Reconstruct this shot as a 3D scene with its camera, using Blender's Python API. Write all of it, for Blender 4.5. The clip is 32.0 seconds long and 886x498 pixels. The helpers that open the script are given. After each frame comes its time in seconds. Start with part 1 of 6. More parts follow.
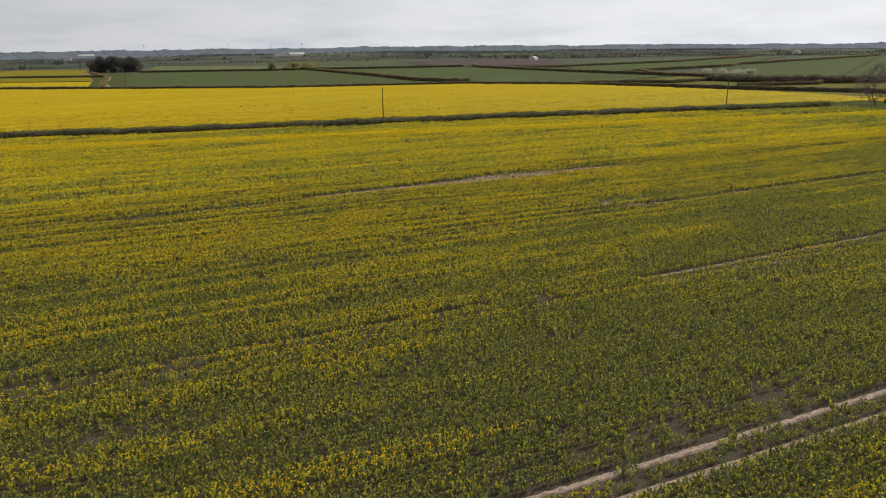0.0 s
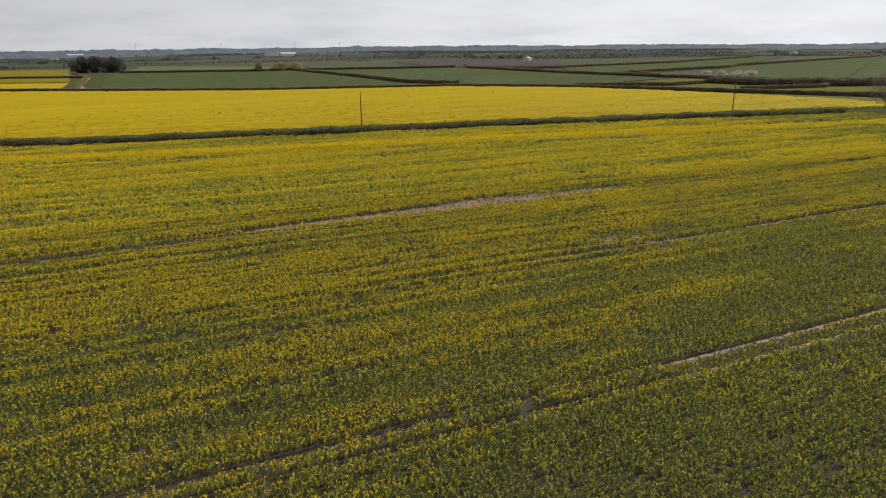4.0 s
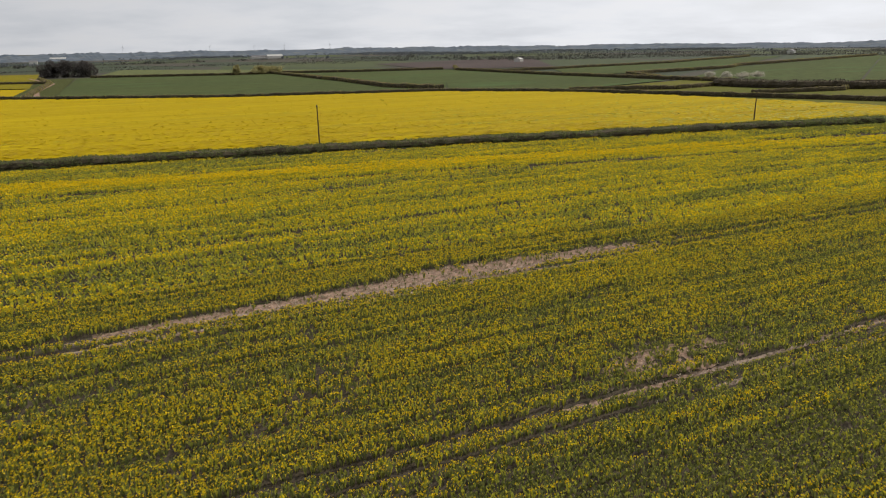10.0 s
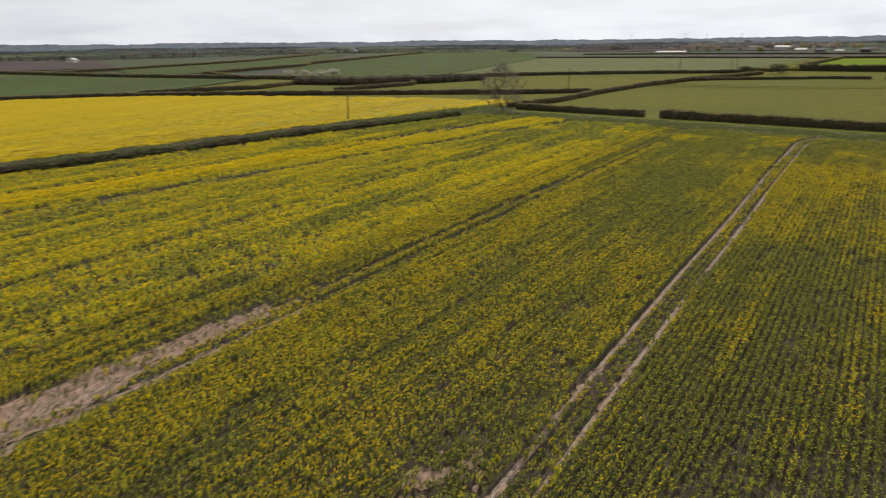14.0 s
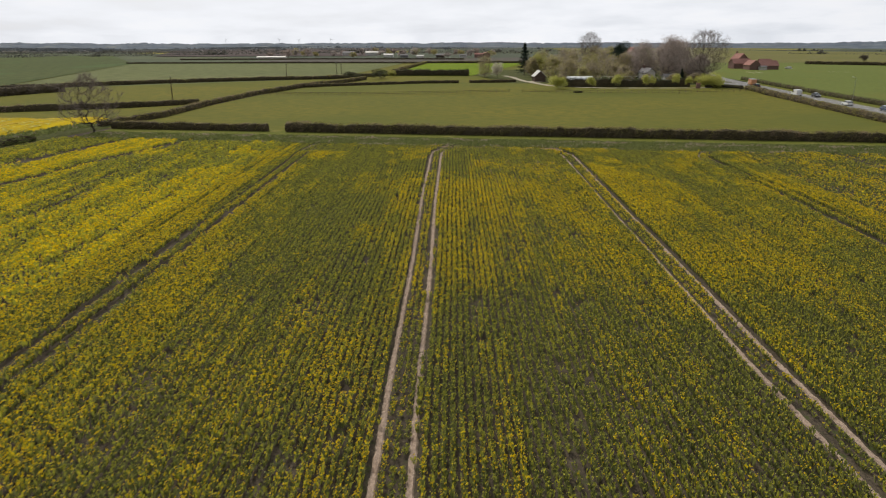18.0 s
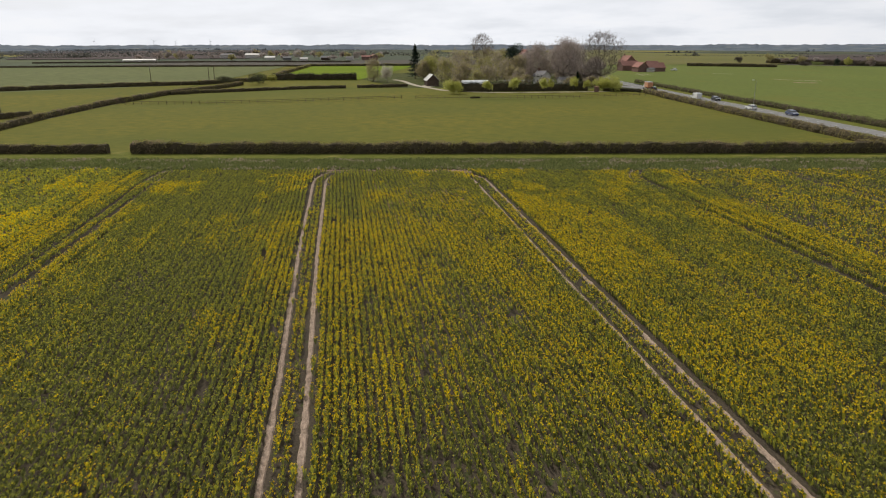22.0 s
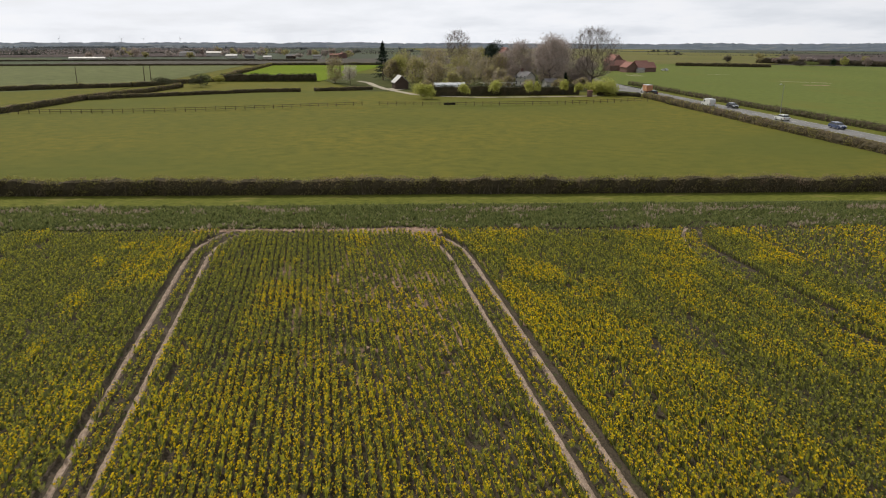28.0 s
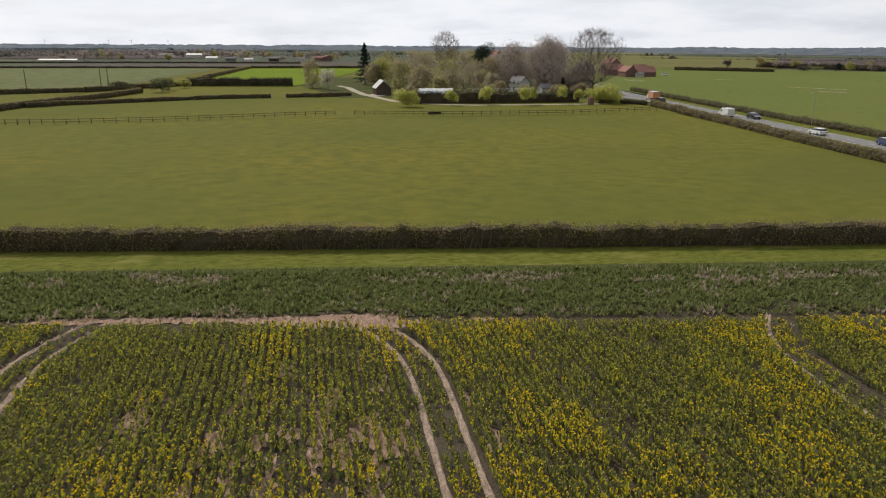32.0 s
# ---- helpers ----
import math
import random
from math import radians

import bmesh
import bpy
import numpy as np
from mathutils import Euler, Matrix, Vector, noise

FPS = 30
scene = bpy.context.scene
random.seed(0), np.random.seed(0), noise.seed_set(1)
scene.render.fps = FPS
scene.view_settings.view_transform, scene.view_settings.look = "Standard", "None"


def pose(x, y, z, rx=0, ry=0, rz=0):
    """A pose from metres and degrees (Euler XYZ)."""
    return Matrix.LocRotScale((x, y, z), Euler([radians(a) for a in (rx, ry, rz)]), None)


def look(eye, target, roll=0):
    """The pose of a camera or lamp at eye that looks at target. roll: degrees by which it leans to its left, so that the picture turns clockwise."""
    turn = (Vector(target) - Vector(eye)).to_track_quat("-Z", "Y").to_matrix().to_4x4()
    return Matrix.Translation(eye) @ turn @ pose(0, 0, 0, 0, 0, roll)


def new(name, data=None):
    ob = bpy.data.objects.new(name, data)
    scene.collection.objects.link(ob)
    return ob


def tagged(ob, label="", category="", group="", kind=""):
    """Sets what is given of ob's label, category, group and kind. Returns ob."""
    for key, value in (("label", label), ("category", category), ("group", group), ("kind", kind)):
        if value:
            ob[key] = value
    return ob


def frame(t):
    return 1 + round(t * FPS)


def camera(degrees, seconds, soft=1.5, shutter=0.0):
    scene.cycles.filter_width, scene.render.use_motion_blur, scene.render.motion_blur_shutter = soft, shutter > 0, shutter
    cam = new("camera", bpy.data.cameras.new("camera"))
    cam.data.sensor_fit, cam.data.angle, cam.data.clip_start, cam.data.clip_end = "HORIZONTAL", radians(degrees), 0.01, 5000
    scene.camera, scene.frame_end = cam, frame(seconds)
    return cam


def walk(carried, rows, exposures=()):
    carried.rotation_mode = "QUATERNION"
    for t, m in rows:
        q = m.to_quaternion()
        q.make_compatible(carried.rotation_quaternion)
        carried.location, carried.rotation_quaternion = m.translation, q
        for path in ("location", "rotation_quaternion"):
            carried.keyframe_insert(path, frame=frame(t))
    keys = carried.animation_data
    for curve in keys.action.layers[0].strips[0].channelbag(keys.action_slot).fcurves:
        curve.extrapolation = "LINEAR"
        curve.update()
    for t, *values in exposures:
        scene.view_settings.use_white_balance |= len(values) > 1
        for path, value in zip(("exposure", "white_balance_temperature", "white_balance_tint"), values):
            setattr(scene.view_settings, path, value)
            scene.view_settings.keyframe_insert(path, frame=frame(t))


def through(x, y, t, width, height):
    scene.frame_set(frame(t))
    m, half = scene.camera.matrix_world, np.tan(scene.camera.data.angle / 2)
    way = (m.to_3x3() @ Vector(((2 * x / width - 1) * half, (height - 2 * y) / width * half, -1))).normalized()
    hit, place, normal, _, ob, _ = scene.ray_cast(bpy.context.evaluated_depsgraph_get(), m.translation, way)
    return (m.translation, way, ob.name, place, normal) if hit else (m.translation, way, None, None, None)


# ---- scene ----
cam = camera(64.80, 32.0, soft=1.15, shutter=0.45)
METRES, EYE, TILT, LEAN, TURN = 183.2, 20.981, 0.739, 0.562, -23.897
ROWS = [
    (0.0, -0.00316, -0.00056, -8e-05, -0.002, -17.038, 0.407),
    (0.5, -0.00115, 0.01109, -0.00053, -0.081, -17.044, 0.388),
    (1.0, 0.00087, 0.02274, -0.00087, -0.141, -17.031, 0.368),
    (1.5, 0.00279, 0.03449, -0.00101, -0.191, -17.048, 0.349),
    (2.0, 0.00471, 0.04643, -0.00076, -0.241, -17.065, 0.32),
    (2.5, 0.00663, 0.05838, -0.0002, -0.29, -17.072, 0.31),
    (3.0, 0.00855, 0.07043, 0.00026, -0.33, -17.069, 0.311),
    (3.5, 0.01066, 0.08247, 0.00061, -0.38, -17.066, 0.321),
    (5.5, 0.01874, 0.13356, 0.00034, -0.589, -17.094, 0.314),
    (6.0, 0.02085, 0.14691, 0.0002, -0.639, -17.121, 0.334),
    (6.5, 0.02303, 0.16069, 4e-05, -0.674, -17.123, 0.38),
    (7.0, 0.025, 0.17467, -1e-05, -0.75, -17.114, 0.435),
    (7.5, 0.02717, 0.18876, -6e-05, -0.796, -17.065, 0.48),
    (8.0, 0.02945, 0.20314, -1e-05, -0.841, -17.066, 0.505),
    (8.5, 0.03172, 0.21782, -0.00017, -0.877, -17.038, 0.561),
    (9.0, 0.03389, 0.2326, -0.00022, -0.952, -17.029, 0.596),
    (9.5, 0.03617, 0.24768, -0.00027, -1.008, -17.04, 0.651),
    (10.0, 0.03844, 0.26286, -0.00032, -1.064, -17.011, 0.676),
    (10.5, 0.0406, 0.27867, -0.00034, -1.177, -17.016, 0.735),
    (11.0, 0.04317, 0.29429, -0.00025, -2.62, -17.03, 0.734),
    (11.5, 0.04603, 0.3099, -0.00046, -6.782, -17.115, 0.714),
    (12.0, 0.04859, 0.32541, -0.00127, -11.905, -17.169, 0.613),
    (12.5, 0.05158, 0.34051, -0.00219, -16.85, -17.263, 0.528),
    (13.0, 0.05496, 0.35532, -0.00361, -21.625, -17.307, 0.423),
    (13.5, 0.05888, 0.36947, -0.00501, -27.337, -17.312, 0.279),
    (14.0, 0.06329, 0.38323, -0.00632, -34.069, -17.277, 0.095),
    (14.5, 0.06897, 0.3971, -0.00695, -41.306, -17.206, -0.121),
    (15.0, 0.07565, 0.41038, -0.00718, -48.692, -17.135, -0.327),
    (15.5, 0.08338, 0.42276, -0.007, -55.72, -17.02, -0.558),
    (17.5, 0.12282, 0.46357, -0.00578, -64.282, -16.782, -0.819),
    (18.0, 0.13556, 0.472, -0.0058, -65.185, -16.742, -0.795),
    (18.5, 0.149, 0.47914, -0.00582, -70.288, -16.672, -0.821),
    (19.0, 0.16243, 0.48697, -0.00593, -73.34, -16.592, -0.867),
    (19.5, 0.17702, 0.49407, -0.00592, -73.461, -16.561, -0.867),
    (20.0, 0.19231, 0.50047, -0.00621, -73.561, -16.531, -0.856),
    (20.5, 0.208, 0.50657, -0.00651, -73.701, -16.511, -0.876),
    (21.0, 0.22429, 0.51217, -0.0067, -73.822, -16.501, -0.876),
    (21.5, 0.24075, 0.51731, -0.00691, -73.943, -16.472, -0.868),
    (22.0, 0.25782, 0.52235, -0.00702, -74.094, -16.453, -0.891),
    (22.5, 0.27508, 0.52709, -0.00703, -74.255, -16.444, -0.894),
    (23.0, 0.29265, 0.53162, -0.00724, -74.416, -16.425, -0.897),
    (23.5, 0.31051, 0.53606, -0.00736, -74.598, -16.435, -0.909),
    (24.0, 0.32868, 0.5404, -0.00757, -74.779, -16.456, -0.912),
    (24.5, 0.34695, 0.54484, -0.00768, -74.96, -16.467, -0.935),
    (25.0, 0.36531, 0.54908, -0.00799, -75.141, -16.478, -0.968),
    (25.5, 0.38286, 0.55284, -0.00851, -75.303, -16.48, -0.983),
    (27.5, 0.45314, 0.56728, -0.01008, -75.889, -16.538, -1.051),
    (28.0, 0.47098, 0.57074, -0.0102, -76.021, -16.539, -1.066),
    (28.5, 0.48873, 0.5742, -0.01032, -76.132, -16.521, -1.091),
    (29.0, 0.50638, 0.57756, -0.01054, -76.244, -16.493, -1.115),
    (29.5, 0.52402, 0.58091, -0.01085, -76.346, -16.485, -1.14),
    (30.0, 0.54157, 0.58437, -0.01127, -76.447, -16.457, -1.165),
    (30.5, 0.55858, 0.58687, -0.01146, -76.517, -16.421, -1.181),
    (31.0, 0.5756, 0.58946, -0.01185, -76.586, -16.375, -1.207),
    (31.5, 0.59252, 0.59215, -0.01215, -76.646, -16.33, -1.233),
    (32.0, 0.60823, 0.59454, -0.01254, -76.726, -16.294, -1.259),
]
walk(cam, [(t, pose(0, 0, EYE, TILT, LEAN, TURN) @ pose(METRES * x, METRES * y, METRES * z, 90 + pitch, roll, yaw)) for t, x, y, z, yaw, pitch, roll in ROWS])

# ---- light ----
SUN_AZ, SUN_EL = 66.0, 43.0
world = bpy.data.worlds.new("sky")
scene.world = world
world.use_nodes = True
wt = world.node_tree
for n in list(wt.nodes):
    wt.nodes.remove(n)


def link(tree, a, b):
    tree.links.new(a, b)


def build_sky():
    t = wt
    out = t.nodes.new("ShaderNodeOutputWorld")
    bg = t.nodes.new("ShaderNodeBackground")
    sky = t.nodes.new("ShaderNodeTexSky")
    sky.sky_type, sky.sun_disc = "NISHITA", False
    sky.sun_elevation, sky.sun_rotation = radians(SUN_EL), radians(SUN_AZ)
    sky.dust_density, sky.air_density = 2.5, 1.0
    co = t.nodes.new("ShaderNodeTexCoord")
    sep = t.nodes.new("ShaderNodeSeparateXYZ")
    link(t, co.outputs["Generated"], sep.inputs[0])
    up = t.nodes.new("ShaderNodeMath")
    up.operation, up.inputs[1].default_value = "MAXIMUM", 0.0
    link(t, sep.outputs[2], up.inputs[0])
    add = t.nodes.new("ShaderNodeMath")
    add.operation, add.inputs[1].default_value = "ADD", 0.16
    link(t, up.outputs[0], add.inputs[0])
    div = t.nodes.new("ShaderNodeVectorMath")
    div.operation = "DIVIDE"
    link(t, co.outputs["Generated"], div.inputs[0])
    link(t, add.outputs[0], div.inputs[1])
    noi = t.nodes.new("ShaderNodeTexNoise")
    noi.inputs["Scale"].default_value, noi.inputs["Detail"].default_value = 1.1, 6.0
    noi.inputs["Roughness"].default_value = 0.55
    link(t, div.outputs[0], noi.inputs["Vector"])
    shade = t.nodes.new("ShaderNodeValToRGB")
    shade.color_ramp.elements[0].position, shade.color_ramp.elements[0].color = 0.36, (8.75, 9.15, 9.9, 1)
    shade.color_ramp.elements[1].position, shade.color_ramp.elements[1].color = 0.62, (9.8, 9.9, 10.25, 1)
    link(t, noi.outputs["Fac"], shade.inputs[0])
    # the veil of cloud is thinner and brighter on the sunny side
    sd = t.nodes.new("ShaderNodeVectorMath")
    sd.operation = "DOT_PRODUCT"
    sd.inputs[1].default_value = (math.sin(radians(85)), math.cos(radians(85)), 0.0)
    link(t, co.outputs["Generated"], sd.inputs[0])
    mr = t.nodes.new("ShaderNodeMapRange")
    mr.inputs["From Min"].default_value, mr.inputs["From Max"].default_value = -0.6, 0.95
    mr.inputs["To Min"].default_value, mr.inputs["To Max"].default_value = 0.43, 0.985
    link(t, sd.outputs["Value"], mr.inputs["Value"])
    sc = t.nodes.new("ShaderNodeVectorMath")
    sc.operation = "SCALE"
    link(t, shade.outputs["Color"], sc.inputs[0])
    link(t, mr.outputs["Result"], sc.inputs["Scale"])
    cover = t.nodes.new("ShaderNodeValToRGB")
    cover.color_ramp.elements[0].position, cover.color_ramp.elements[0].color = 0.30, (0.84, 0.84, 0.84, 1)
    cover.color_ramp.elements[1].position, cover.color_ramp.elements[1].color = 0.55, (1, 1, 1, 1)
    link(t, noi.outputs["Fac"], cover.inputs[0])
    mix = t.nodes.new("ShaderNodeMix")
    mix.data_type = "RGBA"
    link(t, cover.outputs["Color"], mix.inputs["Factor"])
    link(t, sky.outputs[0], mix.inputs["A"])
    link(t, sc.outputs[0], mix.inputs["B"])
    bg.inputs["Strength"].default_value = 0.095
    link(t, mix.outputs["Result"], bg.inputs["Color"])
    link(t, bg.outputs[0], out.inputs[0])


build_sky()
sun_data = bpy.data.lights.new("sun", "SUN")
sun_data.energy, sun_data.angle, sun_data.color = 2.95, radians(1.2), (1.0, 0.94, 0.84)
sun = new("sun", sun_data)
sun.matrix_world = look((300 * math.sin(radians(SUN_AZ)), 300 * math.cos(radians(SUN_AZ)), 300 * math.tan(radians(SUN_EL))), (0, 0, 0))

# ---- materials ----


def noise_node(t, vec, scale, detail=3.0, rough=0.55):
    n = t.nodes.new("ShaderNodeTexNoise")
    n.inputs["Scale"].default_value, n.inputs["Detail"].default_value, n.inputs["Roughness"].default_value = scale, detail, rough
    link(t, vec, n.inputs["Vector"])
    return n.outputs["Fac"]


def ramp_node(t, fac, stops):
    r = t.nodes.new("ShaderNodeValToRGB")
    while len(r.color_ramp.elements) < len(stops):
        r.color_ramp.elements.new(0.5)
    for el, (p, c) in zip(r.color_ramp.elements, stops):
        el.position, el.color = p, (*c, 1)
    link(t, fac, r.inputs[0])
    return r.outputs["Color"]


def mix_node(t, fac, a, b, blend="MIX"):
    m = t.nodes.new("ShaderNodeMix")
    m.data_type, m.blend_type = "RGBA", blend
    for sock, val in (("Factor", fac), ("A", a), ("B", b)):
        if isinstance(val, (int, float)):
            m.inputs[sock].default_value = val
        elif isinstance(val, tuple):
            m.inputs[sock].default_value = (*val, 1)
        else:
            link(t, val, m.inputs[sock])
    return m.outputs["Result"]


def start_mat(name, rough=0.8, metal=0.0, spec=0.3):
    m = bpy.data.materials.new(name)
    m.use_nodes = True
    t = m.node_tree
    b = t.nodes["Principled BSDF"]
    b.inputs["Roughness"].default_value, b.inputs["Metallic"].default_value = rough, metal
    b.inputs["Specular IOR Level"].default_value = spec
    return m, t, b


def add_bump(t, b, height, strength, dist):
    n = t.nodes.new("ShaderNodeBump")
    n.inputs["Strength"].default_value, n.inputs["Distance"].default_value = strength, dist
    link(t, height, n.inputs["Height"])
    link(t, n.outputs[0], b.inputs["Normal"])


def position(t, stretch=(1, 1, 1), turn=0.0):
    g = t.nodes.new("ShaderNodeNewGeometry")
    m = t.nodes.new("ShaderNodeMapping")
    m.inputs["Scale"].default_value = stretch
    m.inputs["Rotation"].default_value = (0, 0, radians(turn))
    link(t, g.outputs["Position"], m.inputs["Vector"])
    return m.outputs[0]


def surface(name, a, b, big=0.05, small=2.0, rough=0.85, bump=0.3, dist=0.05, stretch=(1, 1, 1), turn=0.0, c=None, spec=0.03, metal=0.0, grain=0.62):
    """Two tones at a large scale, and grain at a small one."""
    m, t, bs = start_mat(name, rough, metal, spec)
    p = position(t, stretch, turn)
    base = ramp_node(t, noise_node(t, p, big, 4), [(0.35, a), (0.65, b)])
    fine = noise_node(t, p, small, 5, 0.65)
    dark = tuple(x * grain for x in a)
    col = mix_node(t, ramp_node(t, fine, [(0.35, (1, 1, 1)), (0.62, (0, 0, 0))]), base, dark)
    if c:
        col = mix_node(t, ramp_node(t, noise_node(t, p, big * 3.7, 5), [(0.55, (0, 0, 0)), (0.7, (1, 1, 1))]), col, c)
    link(t, col, bs.inputs["Base Color"])
    if bump:
        add_bump(t, bs, fine, bump, dist)
    return m


def leafy(name, a, b, c, through=0.35, rough=0.6, patch=0.06, patch_col=None):
    """Thin leaves: every leaf has its own tone, and light passes through."""
    m, t, bs = start_mat(name, rough, 0, 0.25)
    g = t.nodes.new("ShaderNodeNewGeometry")
    col = ramp_node(t, g.outputs["Random Per Island"], [(0.0, a), (0.55, b), (1.0, c)])
    if patch_col:
        col = mix_node(t, ramp_node(t, noise_node(t, position(t), patch, 3), [(0.42, (0, 0, 0)), (0.66, (1, 1, 1))]), col, patch_col)
    link(t, col, bs.inputs["Base Color"])
    tr = t.nodes.new("ShaderNodeBsdfTranslucent")
    link(t, col, tr.inputs["Color"])
    ms = t.nodes.new("ShaderNodeMixShader")
    ms.inputs[0].default_value = through
    link(t, bs.outputs[0], ms.inputs[1])
    link(t, tr.outputs[0], ms.inputs[2])
    link(t, ms.outputs[0], t.nodes["Material Output"].inputs[0])
    return m


M = {}
M["soil"] = surface("field soil", (0.074, 0.060, 0.044), (0.120, 0.095, 0.068), 0.4, 7.0, 0.95, 0.8, 0.06, c=(0.06, 0.075, 0.022))
M["track"] = surface("dry wheel track", (0.37, 0.278, 0.212), (0.48, 0.368, 0.285), 0.8, 9.0, 0.95, 0.9, 0.05, c=(0.23, 0.17, 0.12))
M["crust"] = surface("bare crusted soil", (0.31, 0.205, 0.148), (0.42, 0.29, 0.215), 0.9, 6.0, 0.95, 0.9, 0.07, (0.35, 1, 1), c=(0.15, 0.11, 0.07))
M["crop_leaf"] = leafy("rape leaf", (0.088, 0.100, 0.032), (0.145, 0.157, 0.048), (0.240, 0.244, 0.075), 0.45, 0.65)
M["crop_bud"] = leafy("rape bud", (0.27, 0.285, 0.046), (0.40, 0.395, 0.048), (0.55, 0.50, 0.045), 0.45, 0.7)
M["flower"] = leafy("rape flower", (0.72, 0.48, 0.004), (0.86, 0.61, 0.006), (0.94, 0.70, 0.010), 0.45, 0.7)
M["flower_far"] = leafy("rape in full flower", (0.42, 0.296, 0.005), (0.47, 0.340, 0.006), (0.52, 0.385, 0.008), 0.4, 0.7)
M["rank"] = leafy("rank green", (0.118, 0.144, 0.047), (0.185, 0.210, 0.069), (0.275, 0.288, 0.102), 0.45, 0.7)
M["reed"] = leafy("ditch reeds", (0.085, 0.108, 0.034), (0.150, 0.178, 0.052), (0.235, 0.255, 0.078), 0.45, 0.7, 0.035, (0.115, 0.112, 0.058))
M["scrub"] = leafy("bare scrub", (0.075, 0.062, 0.05), (0.105, 0.088, 0.07), (0.15, 0.125, 0.10), 0.3, 0.85)
M["blade"] = leafy("grass blade", (0.13, 0.155, 0.022), (0.165, 0.18, 0.028), (0.20, 0.20, 0.04), 0.5, 0.7)
M["straw"] = leafy("dry stalks", (0.32, 0.25, 0.18), (0.43, 0.35, 0.25), (0.52, 0.44, 0.33), 0.3, 0.8)
M["pasture"] = surface("pasture grass", (0.106, 0.113, 0.024), (0.166, 0.141, 0.025), 0.020, 0.42, 0.95, 0.25, 0.04, (1, 0.7, 1), c=(0.124, 0.120, 0.024), grain=0.90)
M["verge"] = surface("mown grass", (0.120, 0.134, 0.024), (0.155, 0.158, 0.032), 0.12, 2.5, 0.95, 0.6, 0.06, (1, 0.4, 1), c=(0.19, 0.17, 0.05))
M["grass_dark"] = surface("rough grass", (0.070, 0.078, 0.026), (0.10, 0.105, 0.034), 0.1, 2.0, 0.95, 0.7, 0.15)
M["wheat"] = surface("young wheat", (0.135, 0.15, 0.062), (0.165, 0.175, 0.072), 0.012, 0.5, 0.95, 0.4, 0.1, (1, 0.3, 1))
M["wheat_grey"] = surface("thin wheat", (0.076, 0.094, 0.034), (0.098, 0.114, 0.040), 0.010, 0.4, 0.95, 0.4, 0.1, (0.3, 1, 1), c=(0.075, 0.115, 0.04))
M["bright"] = surface("bright grass", (0.14, 0.20, 0.012), (0.175, 0.235, 0.014), 0.02, 0.8, 0.95, 0.4, 0.1)
M["green"] = surface("green field", (0.116, 0.142, 0.035), (0.140, 0.162, 0.041), 0.012, 0.6, 0.95, 0.12, 0.05, (0.4, 1, 1), c=(0.13, 0.138, 0.034), grain=0.86)
M["olive_field"] = surface("pale olive grass", (0.135, 0.132, 0.045), (0.165, 0.152, 0.050), 0.008, 0.5, 0.95, 0.3, 0.1, c=(0.15, 0.128, 0.06), grain=0.85)
M["plough"] = surface("ploughed soil", (0.092, 0.072, 0.067), (0.122, 0.094, 0.086), 0.01, 0.6, 0.95, 0.5, 0.1)
M["far_rape"] = surface("rape in flower", (0.40, 0.282, 0.005), (0.46, 0.335, 0.006), 0.05, 0.55, 0.95, 0.15, 0.15, (0.035, 1, 1), 12.5, c=(0.31, 0.236, 0.012), grain=0.82)
M["far_rape_thin"] = surface("thin rape", (0.20, 0.17, 0.014), (0.28, 0.22, 0.014), 0.02, 0.7, 0.95, 0.5, 0.2, (0.3, 1, 1), 8)
M["road"] = surface("asphalt", (0.23, 0.225, 0.22), (0.28, 0.272, 0.262), 0.15, 14.0, 0.85, 0.3, 0.01)
M["line"] = surface("road paint", (0.65, 0.65, 0.62), (0.72, 0.72, 0.70), 0.6, 9.0, 0.7, 0.1, 0.005)
M["gravel"] = surface("pale gravel", (0.42, 0.37, 0.29), (0.52, 0.46, 0.37), 0.3, 8.0, 0.95, 0.5, 0.02)
M["bark"] = surface("bark", (0.13, 0.108, 0.092), (0.19, 0.16, 0.135), 0.8, 9.0, 0.9, 0.7, 0.03, (1, 1, 0.3))
M["bark_dark"] = surface("dark bark", (0.055, 0.046, 0.040), (0.085, 0.072, 0.062), 0.8, 9.0, 0.9, 0.7, 0.03, (1, 1, 0.3))
M["twig_black"] = leafy("blackish twigs", (0.045, 0.038, 0.033), (0.065, 0.055, 0.047), (0.09, 0.078, 0.066), 0.3, 0.85)
M["pole"] = surface("weathered pole", (0.10, 0.075, 0.055), (0.14, 0.105, 0.075), 0.7, 9.0, 0.85, 0.4, 0.01, (1, 1, 0.15))
M["timber"] = surface("fence timber", (0.13, 0.10, 0.07), (0.19, 0.15, 0.11), 0.7, 11.0, 0.85, 0.4, 0.01)
M["twig"] = leafy("twigs", (0.22, 0.170, 0.145), (0.34, 0.272, 0.235), (0.46, 0.385, 0.335), 0.5, 0.85)
M["twig_grey"] = leafy("grey twigs", (0.27, 0.228, 0.202), (0.38, 0.33, 0.295), (0.50, 0.445, 0.40), 0.5, 0.85)
M["hedge_stem"] = surface("hedge stems", (0.22, 0.18, 0.13), (0.30, 0.25, 0.19), 0.9, 9.0, 0.9, 0.4, 0.02)
# woods on the ridge: blue-grey of distance haze is mixed into this base colour
M["ridge"] = surface("haze-tinted ridge", (0.108, 0.130, 0.160), (0.150, 0.170, 0.192), 0.009, 0.03, 0.95, 0.3, 3.0, (1, 1, 2.5), c=(0.20, 0.205, 0.18), grain=0.72)
M["twig_dark"] = leafy("dark twigs", (0.135, 0.108, 0.093), (0.195, 0.162, 0.142), (0.27, 0.228, 0.20), 0.4, 0.85)
